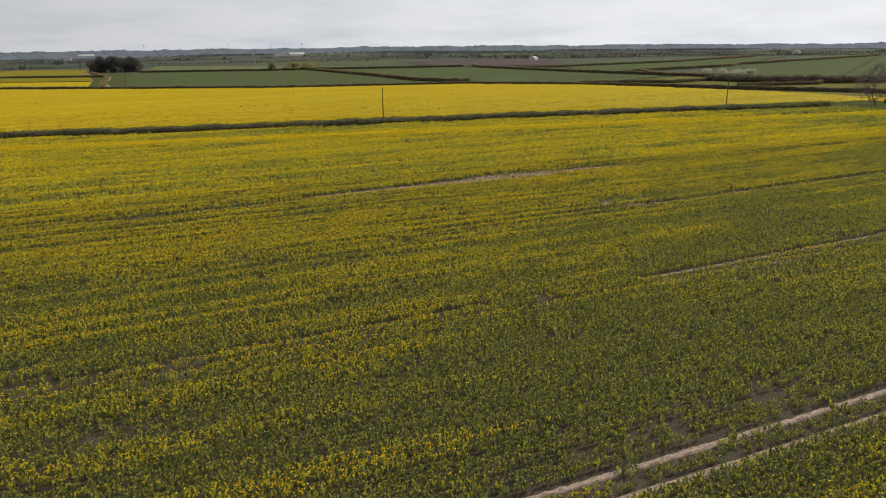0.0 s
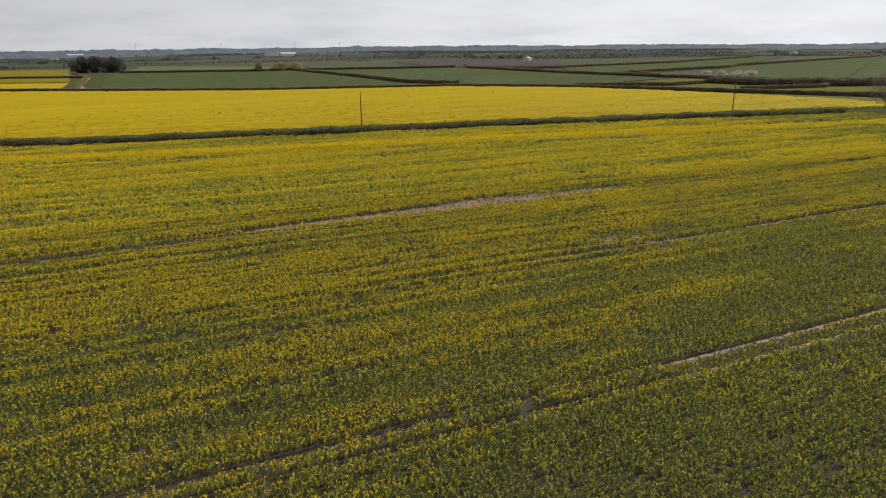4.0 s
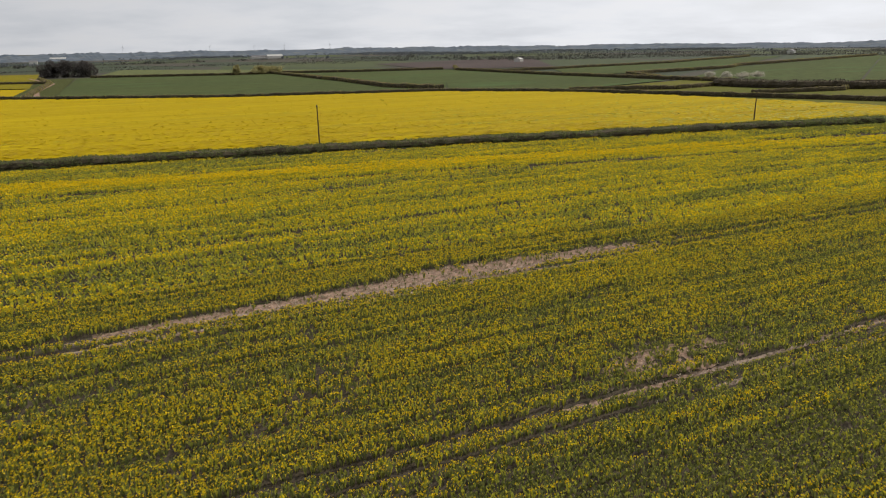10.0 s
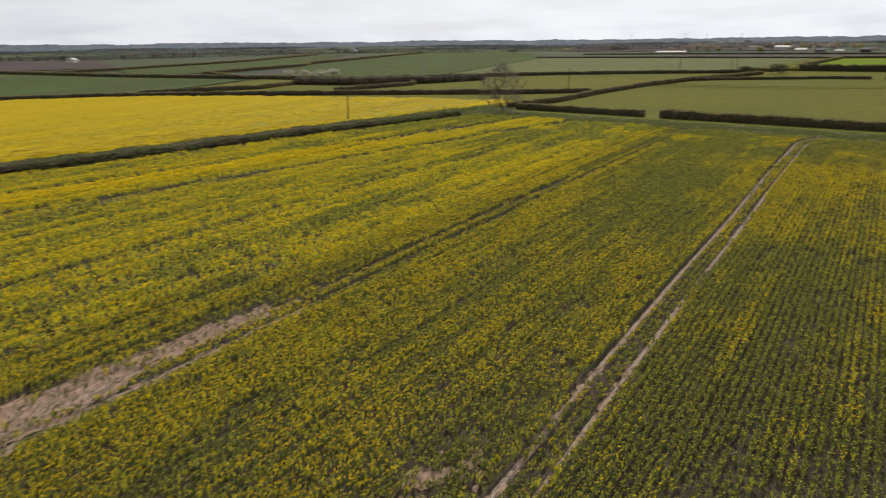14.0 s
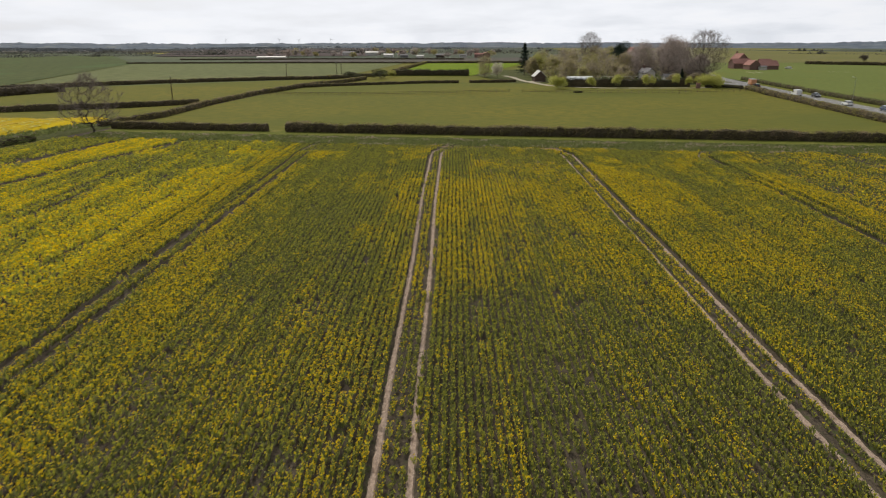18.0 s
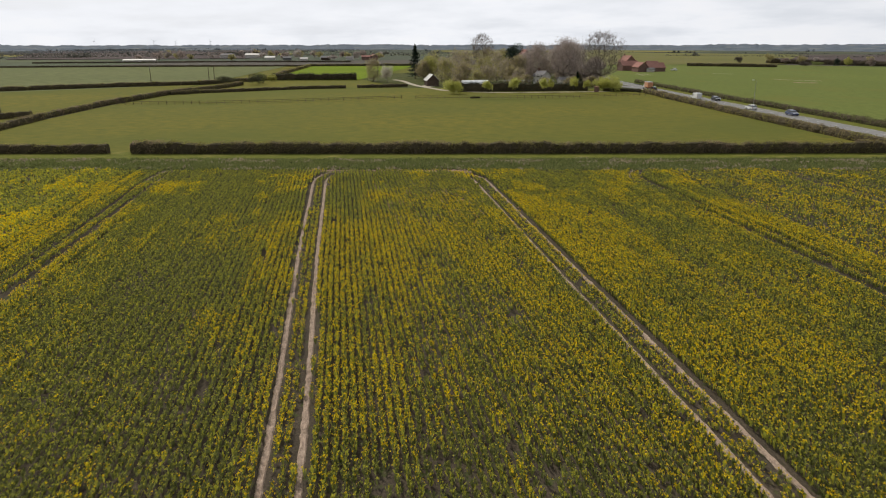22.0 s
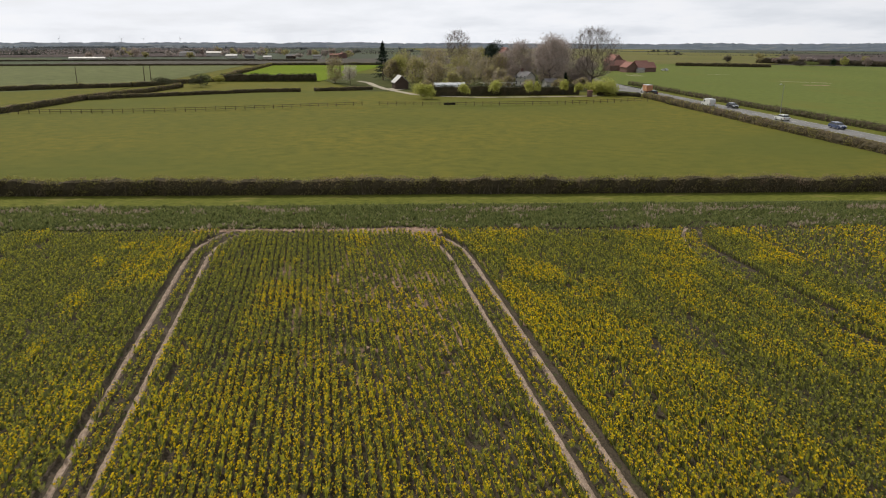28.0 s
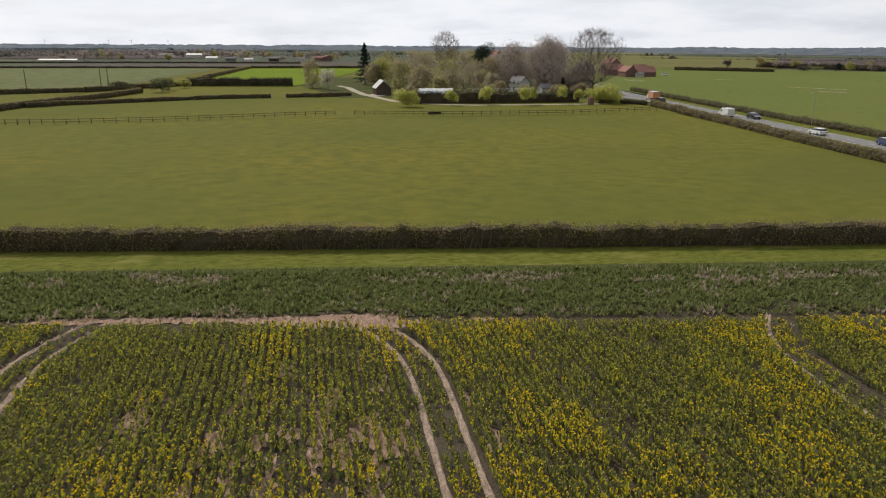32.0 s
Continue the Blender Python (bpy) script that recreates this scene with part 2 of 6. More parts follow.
M["hedge_core"] = surface("hedge twigs", (0.080, 0.066, 0.042), (0.125, 0.104, 0.062), 0.5, 6.0, 0.95, 0.8, 0.1)
M["hedge_leaf"] = leafy("hedge leaf", (0.15, 0.142, 0.042), (0.24, 0.222, 0.062), (0.37, 0.335, 0.09), 0.55, 0.7, 0.30, (0.29, 0.212, 0.145))
M["hedge_dark"] = leafy("evergreen hedge", (0.022, 0.036, 0.018), (0.036, 0.054, 0.025), (0.054, 0.076, 0.032), 0.25, 0.6)
M["willow"] = leafy("willow leaf", (0.33, 0.35, 0.085), (0.46, 0.465, 0.12), (0.60, 0.58, 0.18), 0.55, 0.6)
M["lime"] = leafy("spring leaf", (0.26, 0.26, 0.075), (0.37, 0.36, 0.10), (0.48, 0.455, 0.14), 0.5, 0.6)
M["olive"] = leafy("budding crown", (0.21, 0.186, 0.085), (0.34, 0.302, 0.132), (0.47, 0.415, 0.18), 0.5, 0.7)
M["blossom"] = leafy("blossom", (0.36, 0.33, 0.25), (0.55, 0.51, 0.42), (0.70, 0.66, 0.57), 0.4, 0.7)
M["conifer"] = leafy("conifer needles", (0.014, 0.026, 0.016), (0.022, 0.040, 0.022), (0.034, 0.055, 0.028), 0.15, 0.6)
# haze painted into the far woods' colour: a paler, bluer copy of the next
M["wood_hazed"] = leafy("woodland", (0.105, 0.116, 0.126), (0.132, 0.144, 0.150), (0.165, 0.172, 0.170), 0.4, 0.9)
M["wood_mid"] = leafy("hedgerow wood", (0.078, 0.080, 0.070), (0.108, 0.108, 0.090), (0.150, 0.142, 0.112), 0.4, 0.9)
M["thorn"] = leafy("thorn twigs and leaves", (0.042, 0.044, 0.026), (0.068, 0.070, 0.036), (0.115, 0.112, 0.05), 0.35, 0.8)
M["copse"] = leafy("bare dark copse", (0.072, 0.064, 0.060), (0.100, 0.089, 0.082), (0.140, 0.124, 0.110), 0.4, 0.85)
M["brick"] = surface("red brick", (0.24, 0.15, 0.13), (0.30, 0.185, 0.16), 0.4, 11.0, 0.9, 0.4, 0.01)
M["tile"] = surface("clay roof tiles", (0.33, 0.17, 0.14), (0.42, 0.23, 0.19), 0.3, 7.0, 0.85, 0.5, 0.03)
M["render_white"] = surface("white render", (0.70, 0.67, 0.61), (0.78, 0.75, 0.69), 0.3, 6.0, 0.85, 0.1, 0.01)
M["slate"] = surface("slate roof", (0.20, 0.19, 0.19), (0.27, 0.26, 0.255), 0.4, 8.0, 0.7, 0.4, 0.02)
M["tin"] = surface("pale metal roof", (0.58, 0.56, 0.52), (0.68, 0.66, 0.62), 0.5, 5.0, 0.5, 0.2, 0.02, metal=0.1)
M["board"] = surface("dark weatherboard", (0.10, 0.075, 0.06), (0.15, 0.11, 0.085), 0.6, 9.0, 0.85, 0.4, 0.02, (1, 1, 5))
M["film"] = surface("white tunnel film", (0.72, 0.73, 0.72), (0.82, 0.82, 0.80), 0.4, 3.0, 0.45, 0.2, 0.02, spec=0.5)
M["rubber"] = surface("tyre rubber", (0.02, 0.02, 0.02), (0.03, 0.03, 0.03), 2.0, 20.0, 0.85, 0.1, 0.005)
M["steel"] = surface("galvanised steel", (0.40, 0.41, 0.42), (0.50, 0.51, 0.52), 1.0, 9.0, 0.45, 0.1, 0.005, metal=0.7)
M["white_paint"] = surface("white turbine paint", (0.72, 0.74, 0.77), (0.78, 0.80, 0.83), 0.5, 6.0, 0.5, 0.05, 0.005)


def plain(name, col, rough=0.35, metal=0.0, coat=0.0):
    m, t, b = start_mat(name, rough, metal, 0.5)
    fine = noise_node(t, position(t), 2.2, 4)
    link(t, mix_node(t, ramp_node(t, fine, [(0.4, (0, 0, 0)), (0.75, (0.35, 0.35, 0.35))]), col, tuple(x * 0.7 + 0.02 for x in col)), b.inputs["Base Color"])
    b.inputs["Coat Weight"].default_value = coat
    return m


M["car_white"] = plain("white car paint", (0.75, 0.75, 0.74), 0.3, 0, 0.6)
M["car_black"] = plain("black car paint", (0.02, 0.02, 0.022), 0.25, 0, 0.8)
M["car_blue"] = plain("blue car paint", (0.03, 0.05, 0.13), 0.25, 0.2, 0.8)
M["orange"] = plain("orange panels", (0.58, 0.27, 0.13), 0.5)
M["glass"] = plain("dark window glass", (0.02, 0.024, 0.028), 0.06)
M["lamp_red"] = plain("red tail lamp", (0.4, 0.02, 0.02), 0.2)
M["lamp_clear"] = plain("clear headlamp", (0.75, 0.76, 0.78), 0.12)
M["white_frame"] = plain("white joinery", (0.75, 0.74, 0.70), 0.5)


def ground_material():
    """Distant patchwork of fields, hedged in no regular way."""
    m, t, b = start_mat("open country", 0.95, 0, 0.1)
    p = position(t, (1, 0.55, 1), 17)
    v = t.nodes.new("ShaderNodeTexVoronoi")
    v.inputs["Scale"].default_value = 0.0052
    link(t, p, v.inputs["Vector"])
    s = t.nodes.new("ShaderNodeSeparateColor")
    link(t, v.outputs["Color"], s.inputs[0])
    r = ramp_node(t, s.outputs[0], [(0.0, (0.048, 0.062, 0.040)), (0.24, (0.060, 0.076, 0.034)), (0.40, (0.080, 0.062, 0.056)), (0.56, (0.052, 0.066, 0.042)), (0.72, (0.078, 0.092, 0.036)), (0.85, (0.072, 0.060, 0.054)), (0.955, (0.30, 0.25, 0.03))])
    t.nodes[-1].color_ramp.interpolation = "CONSTANT"
    fine = noise_node(t, position(t), 0.4, 5, 0.6)
    col = mix_node(t, 0.35, r, ramp_node(t, fine, [(0.3, (0.03, 0.038, 0.02)), (0.7, (0.085, 0.09, 0.045))]))
    link(t, col, b.inputs["Base Color"])
    add_bump(t, b, fine, 0.5, 0.3)
    return m


M["country"] = ground_material()

# ---- terrain ----
CX, CY = 150.0, 60.0
SLOPE_AZ = np.array([-180, -40, -10, 20, 36, 52, 62, 130, 180.0])
SLOPE = np.array([0.002, -0.003, -0.004, -0.0025, 0.0015, 0.005, 0.0085, 0.008, 0.002])


def ground_z(x, y):
    dx, dy = np.asarray(x, float) - CX, np.asarray(y, float) - CY
    d = np.hypot(dx, dy)
    az = np.degrees(np.arctan2(dx, dy))
    e = np.maximum(0, d - 520)
    return -np.interp(az, SLOPE_AZ, SLOPE) * e * e / (e + 350)


# ---- mesh tools ----
rng = np.random.default_rng(7)


class Build:
    """Collects corners and faces of one mesh."""

    def __init__(self):
        self.v, self.loops, self.sizes, self.mats, self.count = [], [], [], [], 0

    def faces(self, corners, mat=0):
        c = np.asarray(corners, float)
        n, k = c.shape[0], c.shape[1]
        self.v.append(c.reshape(-1, 3))
        self.loops.append(np.arange(n * k) + self.count)
        self.sizes.append(np.full(n, k))
        self.mats.append(np.full(n, mat))
        self.count += n * k
        return self

    def shared(self, verts, faces, mat=0):
        """faces: an (n, k) array that indexes verts."""
        f = np.asarray(faces)
        self.v.append(np.asarray(verts, float))
        self.loops.append(f.ravel() + self.count)
        self.sizes.append(np.full(len(f), f.shape[1]))
        self.mats.append(np.full(len(f), mat))
        self.count += len(verts)
        return self

    def mesh(self, name, mats, smooth=False):
        me = bpy.data.meshes.new(name)
        v, loops = np.concatenate(self.v), np.concatenate(self.loops).astype(np.int32)
        sizes, mi = np.concatenate(self.sizes), np.concatenate(self.mats).astype(np.int32)
        me.vertices.add(len(v))
        me.vertices.foreach_set("co", v.astype(np.float32).ravel())
        me.loops.add(len(loops))
        me.loops.foreach_set("vertex_index", loops)
        me.polygons.add(len(sizes))
        me.polygons.foreach_set("loop_start", np.concatenate(([0], np.cumsum(sizes)[:-1])).astype(np.int32))
        for key in mats:
            me.materials.append(M[key])
        me.polygons.foreach_set("material_index", mi)
        me.polygons.foreach_set("use_smooth", np.full(len(sizes), smooth))
        me.update(calc_edges=True)
        me.validate()
        return me


def part(name, built, mats, parent=None, label="", smooth=False):
    me = built if isinstance(built, bpy.types.Mesh) else built.mesh(name, [mats] if isinstance(mats, str) else mats, smooth)
    ob = new(name, me)
    if parent is not None:
        ob.parent = parent
    return tagged(ob, label)


def thing(name, x, y, label, category, turn=0.0, z=None, group="", kind=""):
    ob = new(name)
    ob.matrix_world = pose(x, y, float(ground_z(x, y)) if z is None else z, 0, 0, turn)
    ob.empty_display_size = 0.2
    return tagged(ob, label, category, group, kind)


def hashed(ix, iy, seed):
    h = (ix.astype(np.int64) * 374761393 + iy.astype(np.int64) * 668265263 + seed * 144269) & 0x7FFFFFFF
    h = ((h ^ (h >> 13)) * 1274126177) & 0x7FFFFFFF
    return ((h ^ (h >> 16)) & 0xFFFF) / 65535.0


def vnoise(x, y, seed=0):
    x, y = np.asarray(x, float), np.asarray(y, float)
    ix, iy = np.floor(x), np.floor(y)
    fx, fy = x - ix, y - iy
    fx, fy = fx * fx * (3 - 2 * fx), fy * fy * (3 - 2 * fy)
    a, b = hashed(ix, iy, seed), hashed(ix + 1, iy, seed)
    c, d = hashed(ix, iy + 1, seed), hashed(ix + 1, iy + 1, seed)
    return (a + (b - a) * fx) * (1 - fy) + (c + (d - c) * fx) * fy


def fbm(x, y, seed=0):
    return (vnoise(x, y, seed) * 0.55 + vnoise(np.asarray(x) * 2.1, np.asarray(y) * 2.1, seed + 1) * 0.28 + vnoise(np.asarray(x) * 4.3, np.asarray(y) * 4.3, seed + 2) * 0.17)


def box(b, x0, x1, y0, y1, z0, z1, mat=0, bevel=0.0):
    """A box, its upper edges drawn in by bevel."""
    e, zt = bevel, z1 - bevel
    v = [(x0, y0, z0), (x1, y0, z0), (x1, y1, z0), (x0, y1, z0), (x0, y0, zt), (x1, y0, zt), (x1, y1, zt), (x0, y1, zt)]
    f = [(3, 2, 1, 0), (0, 1, 5, 4), (1, 2, 6, 5), (2, 3, 7, 6), (3, 0, 4, 7)]
    if e:
        v += [(x0 + e, y0 + e, z1), (x1 - e, y0 + e, z1), (x1 - e, y1 - e, z1), (x0 + e, y1 - e, z1)]
        f += [(4, 5, 9, 8), (5, 6, 10, 9), (6, 7, 11, 10), (7, 4, 8, 11), (8, 9, 10, 11)]
    else:
        f += [(4, 5, 6, 7)]
    return b.shared(v, f, mat)


def tubes(b, p0, p1, r0, r1, sides=5, mat=0):
    """Tapered limbs from p0 to p1."""
    p0, p1 = np.asarray(p0, float).reshape(-1, 3), np.asarray(p1, float).reshape(-1, 3)
    r0, r1 = np.broadcast_to(r0, len(p0)), np.broadcast_to(r1, len(p0))
    d = p1 - p0
    d = d / np.maximum(np.linalg.norm(d, axis=1, keepdims=True), 1e-6)
    ref = np.where(np.abs(d[:, 2:3]) > 0.9, [[1.0, 0, 0]], [[0, 0, 1.0]])
    u = np.cross(d, ref)
    u /= np.linalg.norm(u, axis=1, keepdims=True)
    w = np.cross(d, u)
    out = []
    for k in range(sides):
        q = []
        for kk, p, r in ((k, p0, r0), (k + 1, p0, r0), (k + 1, p1, r1), (k, p1, r1)):
            a = 2 * math.pi * kk / sides
            q.append(p + (u * math.cos(a) + w * math.sin(a)) * r[:, None])
        out.append(np.stack(q, 1))
    return b.faces(np.concatenate(out), mat)


def leaves(b, pos, size, mat=0, flat=0.0, droop=0.0, narrow=0.5):
    """Diamond leaves at pos, turned at random; flat draws them level, droop hangs them."""
    n = len(pos)
    d = rng.normal(size=(n, 3))
    d[:, 2] *= (1 - flat)
    d[:, 2] -= droop
    d /= np.maximum(np.linalg.norm(d, axis=1, keepdims=True), 1e-6)
    s = rng.normal(size=(n, 3))
    s = np.cross(d, s)
    s /= np.maximum(np.linalg.norm(s, axis=1, keepdims=True), 1e-6)
    size = np.broadcast_to(size, n)[:, None] * rng.uniform(0.7, 1.3, (n, 1))
    l, w = d * size * 0.5, s * size * 0.5 * narrow
    return b.faces(np.stack([pos - l, pos + w, pos + l, pos - w], 1), mat)


def sheet(name, corners, mat, lift, n=10, label="", category="", kind="structure", zfun=None, wave=0.0, seed=0):
    """A four-sided piece of land that follows the ground, with slightly uneven edges."""
    a, b_, c, d = (np.array(p, float) for p in corners)
    s, t = np.meshgrid(np.linspace(0, 1, n + 1), np.linspace(0, 1, n + 1))
    p = (a * ((1 - s) * (1 - t))[..., None] + b_ * (s * (1 - t))[..., None] + c * (s * t)[..., None] + d * ((1 - s) * t)[..., None])
    if wave:
        p = p + (np.stack([fbm(p[..., 0] / 9, p[..., 1] / 9, seed), fbm(p[..., 0] / 9, p[..., 1] / 9, seed + 9)], -1) - 0.5) * wave
    z = ground_z(p[..., 0], p[..., 1]) + lift
    v = np.concatenate([p, z[..., None]], -1).reshape(-1, 3)
    i = np.arange(n)[None, :] + (n + 1) * np.arange(n)[:, None]
    f = np.stack([i, i + 1, i + n + 2, i + n + 1], -1).reshape(-1, 4)
    ob = part(name, Build().shared(v, f), mat)
    return tagged(ob, label, category, "", kind)


def along(pts, step):
    """Points every step metres along a broken line, with the way ahead at each."""
    pts = np.array(pts, float)
    seg = np.linalg.norm(np.diff(pts, axis=0), axis=1)
    s = np.concatenate(([0], np.cumsum(seg)))
    q = np.linspace(0, s[-1], max(2, int(round(s[-1] / step)) + 1))
    p = np.stack([np.interp(q, s, pts[:, 0]), np.interp(q, s, pts[:, 1])], 1)
    d = np.gradient(p, axis=0)
    return p, d / np.linalg.norm(d, axis=1, keepdims=True)


def strip(name, pts, width, mat, lift, step=2.0, label="", category="", wob=0.0, seed=3, kind="structure"):
    """A ribbon of land along a line: road, track, path."""
    p, d = along(pts, step)
    nrm = np.stack([-d[:, 1], d[:, 0]], 1)
    w0 = width / 2 * (1 + wob * (fbm(p[:, 0] / 1.7, p[:, 1] / 1.7, seed) - 0.5) * 2)
    w1 = width / 2 * (1 + wob * (fbm(p[:, 0] / 1.7, p[:, 1] / 1.7, seed + 5) - 0.5) * 2)
    l, r = p + nrm * w0[:, None], p - nrm * w1[:, None]
    rows = [np.concatenate([q, (ground_z(q[:, 0], q[:, 1]) + lift)[:, None]], 1) for q in (l, r)]
    n = len(p)
    i = np.arange(n - 1)
    ob = part(name, Build().shared(np.concatenate(rows), np.stack([i, i + n, i + n + 1, i + 1], 1)), mat)
    return tagged(ob, label, category, "", kind)


def rut(name, pts, width, mat, label, seed):
    """A trodden wheel track with clods and ragged sides."""
    p, d = along(pts, 0.22)
    n = len(p)
    s = np.arange(n) * 0.22
    nrm = np.stack([-d[:, 1], d[:, 0]], 1)
    rows = []
    for k, o in enumerate((-1.0, -0.6, -0.2, 0.2, 0.6, 1.0)):
        ragged = 0.80 + 0.34 * vnoise(s / 3.1, s * 0 + o, seed) + 0.44 * vnoise(s * 2.1, s * 0 + o, seed + 4)
        q = p + nrm * (o * width / 2 * ragged)[:, None]
        z = np.full(n, -0.02) if abs(o) == 1 else 0.004 + 0.016 * abs(o) + 0.12 * vnoise(s * 3.7, s * 0 + o * 5, seed + 1)
        rows.append(np.stack([q[:, 0], q[:, 1], z], 1))
    b = Build()
    i = np.arange(n - 1)
    for k in range(5):
        b.shared(np.concatenate([rows[k], rows[k + 1]]), np.stack([i, i + 1, i + n + 1, i + n], 1))
    return tagged(part(name, b, mat), label, "track", "", "structure")


# ---- the ground, one sheet to the horizon ----


def build_ground():
    r = np.concatenate((np.linspace(0, 600, 31), np.geomspace(640, 9000, 50)))
    a = np.linspace(0, 2 * math.pi, 145)
    rr, aa = np.meshgrid(r, a)
    x, y = CX + rr * np.sin(aa), CY + rr * np.cos(aa)
    z = ground_z(x, y) - np.where(rr < 560, 0.35, 0.35)
    v = np.stack([x, y, z], -1).reshape(-1, 3)
    k = len(r)
    i = np.arange(k - 1)[None, :] + k * np.arange(len(a) - 1)[:, None]
    f = np.stack([i, i + 1, i + k + 1, i + k], -1).reshape(-1, 4)
    tagged(part("ground", Build().shared(v, f), "country", smooth=True), "patchwork of flat green and brown farmland reaching the horizon", "ground", "", "structure")


build_ground()

# ---- fields ----


def north_edge(x):
    """Where the crop stops at the ditch."""
    return np.interp(x, (-130, 0, 90, 215, 240), (231, 195.5, 178.5, 150.5, 145))


def east_edge(y):
    return 183.0 + 0.143 * np.asarray(y)


def hedge_x(y):
    return 203.6 + 0.132 * np.asarray(y)


sheet("farm_grass", [(330, -62), (660, -62), (660, 345), (330, 270)], "pasture", -0.12, 20, "grass round the farm and its fields", "grass")
tagged(sheet("field_soil", [(-130, -120), (203, -120), (225, 151), (-130, 236)], "soil", 0.0, 24), "brown soil of the rape field", "soil")
sheet("mown_margin", [(183.5, -120), (189.5, -120), (225, 150), (203, 150)], "verge", 0.05, 20, "mown pale green grass margin beside the hedge", "grass")
sheet("headland", [(178, -120), (183, -120), (216, 150), (203, 150)], "grass_dark", 0.055, 20, "dark rough ground along the field end", "grass")
sheet("pasture", [(199.5, -36), (336, -46), (322, 142), (224, 152)], "pasture", 0.02, 24, "grazed olive-green pasture", "pasture")
sheet("paddock", [(326, -46), (372, -48), (400, 112), (322, 142)], "pasture", 0.06, 16, "short grass paddock behind the fence", "pasture")
sheet("farm_garden", [(372, -60), (520, -60), (520, 70), (372, 40)], "grass_dark", 0.05, 12, "rough garden grass round the farm", "grass")
sheet("meadow", [(226, 156), (286, 150), (424, 133), (345, 262)], "pasture", 0.03, 14, "green meadow beyond the hedge", "field")
sheet("meadow_west", [(200, 166), (286, 150), (345, 262), (240, 262)], "pasture", 0.06, 12, "small green meadow beside the bare tree", "field")
sheet("wheat_field_far", [(345, 262), (424, 133), (640, 110), (640, 330)], "wheat", 0.05, 14, "pale green wheat field", "field")
sheet("bright_field", [(456, 106), (452, 60), (650, 8), (650, 90)], "bright", 0.10, 10, "bright green spring grass field", "field")
sheet("green_field", [(120, -56), (420, -70), (690, -205), (120, -900)], "green", 0.02, 18, "wide green wheat field beside the road", "field")
sheet("ploughed_slope", [(745, -372), (600, -620), (1000, -1000), (1080, -610)], "plough", 0.25, 10, "brown ploughed slope beyond the wheat", "field")
sheet("brown_slope", [(900, 420), (900, 170), (1900, 190), (1900, 760)], "plough", 0.2, 12, "brown ploughed land below the ridge", "field")
sheet("green_field_back", [(560, -190), (420, -70), (640, -70), (760, -220)], "green", 0.0, 12, "green field behind the farm", "field")
sheet("wheat_slope", [(346, 264), (642, 331), (1000, 520), (846, 589)], "wheat_grey", 0.12, 12, "green wheat field rising to the ridge", "field")
sheet("pale_field", [(640, -72), (640, -300), (1100, -640), (1900, -160)], "olive_field", 0.15, 10, "pale green field behind the dark hedge", "field")
sheet("lane_verge", [(-1, 440), (-1, 748), (-24, 748), (-24, 452)], "grass_dark", 0.2, 8, "rough grass beside the farm lane", "grass")
sheet("rape_strip", [(-22, 462), (-22, 560), (-420, 800), (-330, 640)], "far_rape", 0.25, 10, "yellow rape field behind the lane", "field")
sheet("thin_rape_field", [(-22, 572), (-40, 905), (-480, 1150), (-420, 815)], "far_rape_thin", 0.25, 10, "thin yellow-green rape field", "field")
sheet("grey_wheat_field", [(-1, 442), (172, 362), (166, 690), (0, 748)], "wheat_grey", 0.1, 14, "grey-green wheat field", "field")
sheet("wheat_field", [(178, 362), (212, 318), (306, 350), (304, 640)], "wheat_grey", 0.1, 14, "grey-green wheat field", "field")
sheet("wheat_field_mid", [(178, 366), (304, 630), (200, 668), (170, 690)], "wheat_grey", 0.13, 10, "grey-green wheat field", "field")
sheet("scrub_field", [(212, 316), (262, 205), (335, 228), (312, 345)], "pasture", 0.1, 10, "rough brown-green field", "field")
sheet("green_strip", [(318, 350), (345, 265), (845, 590), (455, 450)], "wheat_grey", 0.1, 14, "green field between hedges", "field")
sheet("wheat_north", [(306, 440), (460, 452), (800, 690), (370, 560)], "wheat_grey", 0.13, 14, "grey-green wheat field", "field")
sheet("ploughed_field", [(300, 655), (400, 600), (620, 1000), (330, 900)], "plough", 0.15, 12, "reddish ploughed field", "field")
sheet("green_north", [(12, 760), (165, 700), (300, 660), (40, 1000)], "wheat", 0.15, 12, "green field behind the hedge", "field")

# ---- the rape crop ----
TRAMS = (145.6, 121.4, 97.3, 72.2, 48.4, 23.8, -0.4, -24.5)


LIGHT = {2: ((20, 78), (188, 400)), 3: ((58, 400),), 4: ((40, 400),), 5: ((13, 62), (172, 400))}  # stretches of bare dry wheel track


def tram_y(k, x):
    x = np.asarray(x, float)
    y = TRAMS[k] + 0.5 * (vnoise(x / 38.0, np.zeros(np.shape(x)) + k * 7.3, 40 + k) - 0.5)
    # towards the headland two of them swing in to one turning place
    swing = {2: -1.6, 3: -3.8, 4: 3.4, 5: -4.0}.get(k, 0.0)
    y = y + {3: -0.5, 4: -0.9}.get(k, 0.0) * np.clip((100 - x) / 40.0, 0, 1)
    y = y + {5: 1.2}.get(k, 0.0) * np.clip((x - 150) / 20.0, 0, 1)
    return y + swing * np.clip((x - float(east_edge(TRAMS[k])) + 9) / 11.0, 0, 1.2) ** 2.4


def dry_track(i, x):
    """Where the wheel tracks of a tramline are bare dry soil."""
    on = np.zeros(np.shape(x), bool)
    for lo, hi in LIGHT.get(i, ()):
        on |= (x > lo) & (x < hi)
    return on


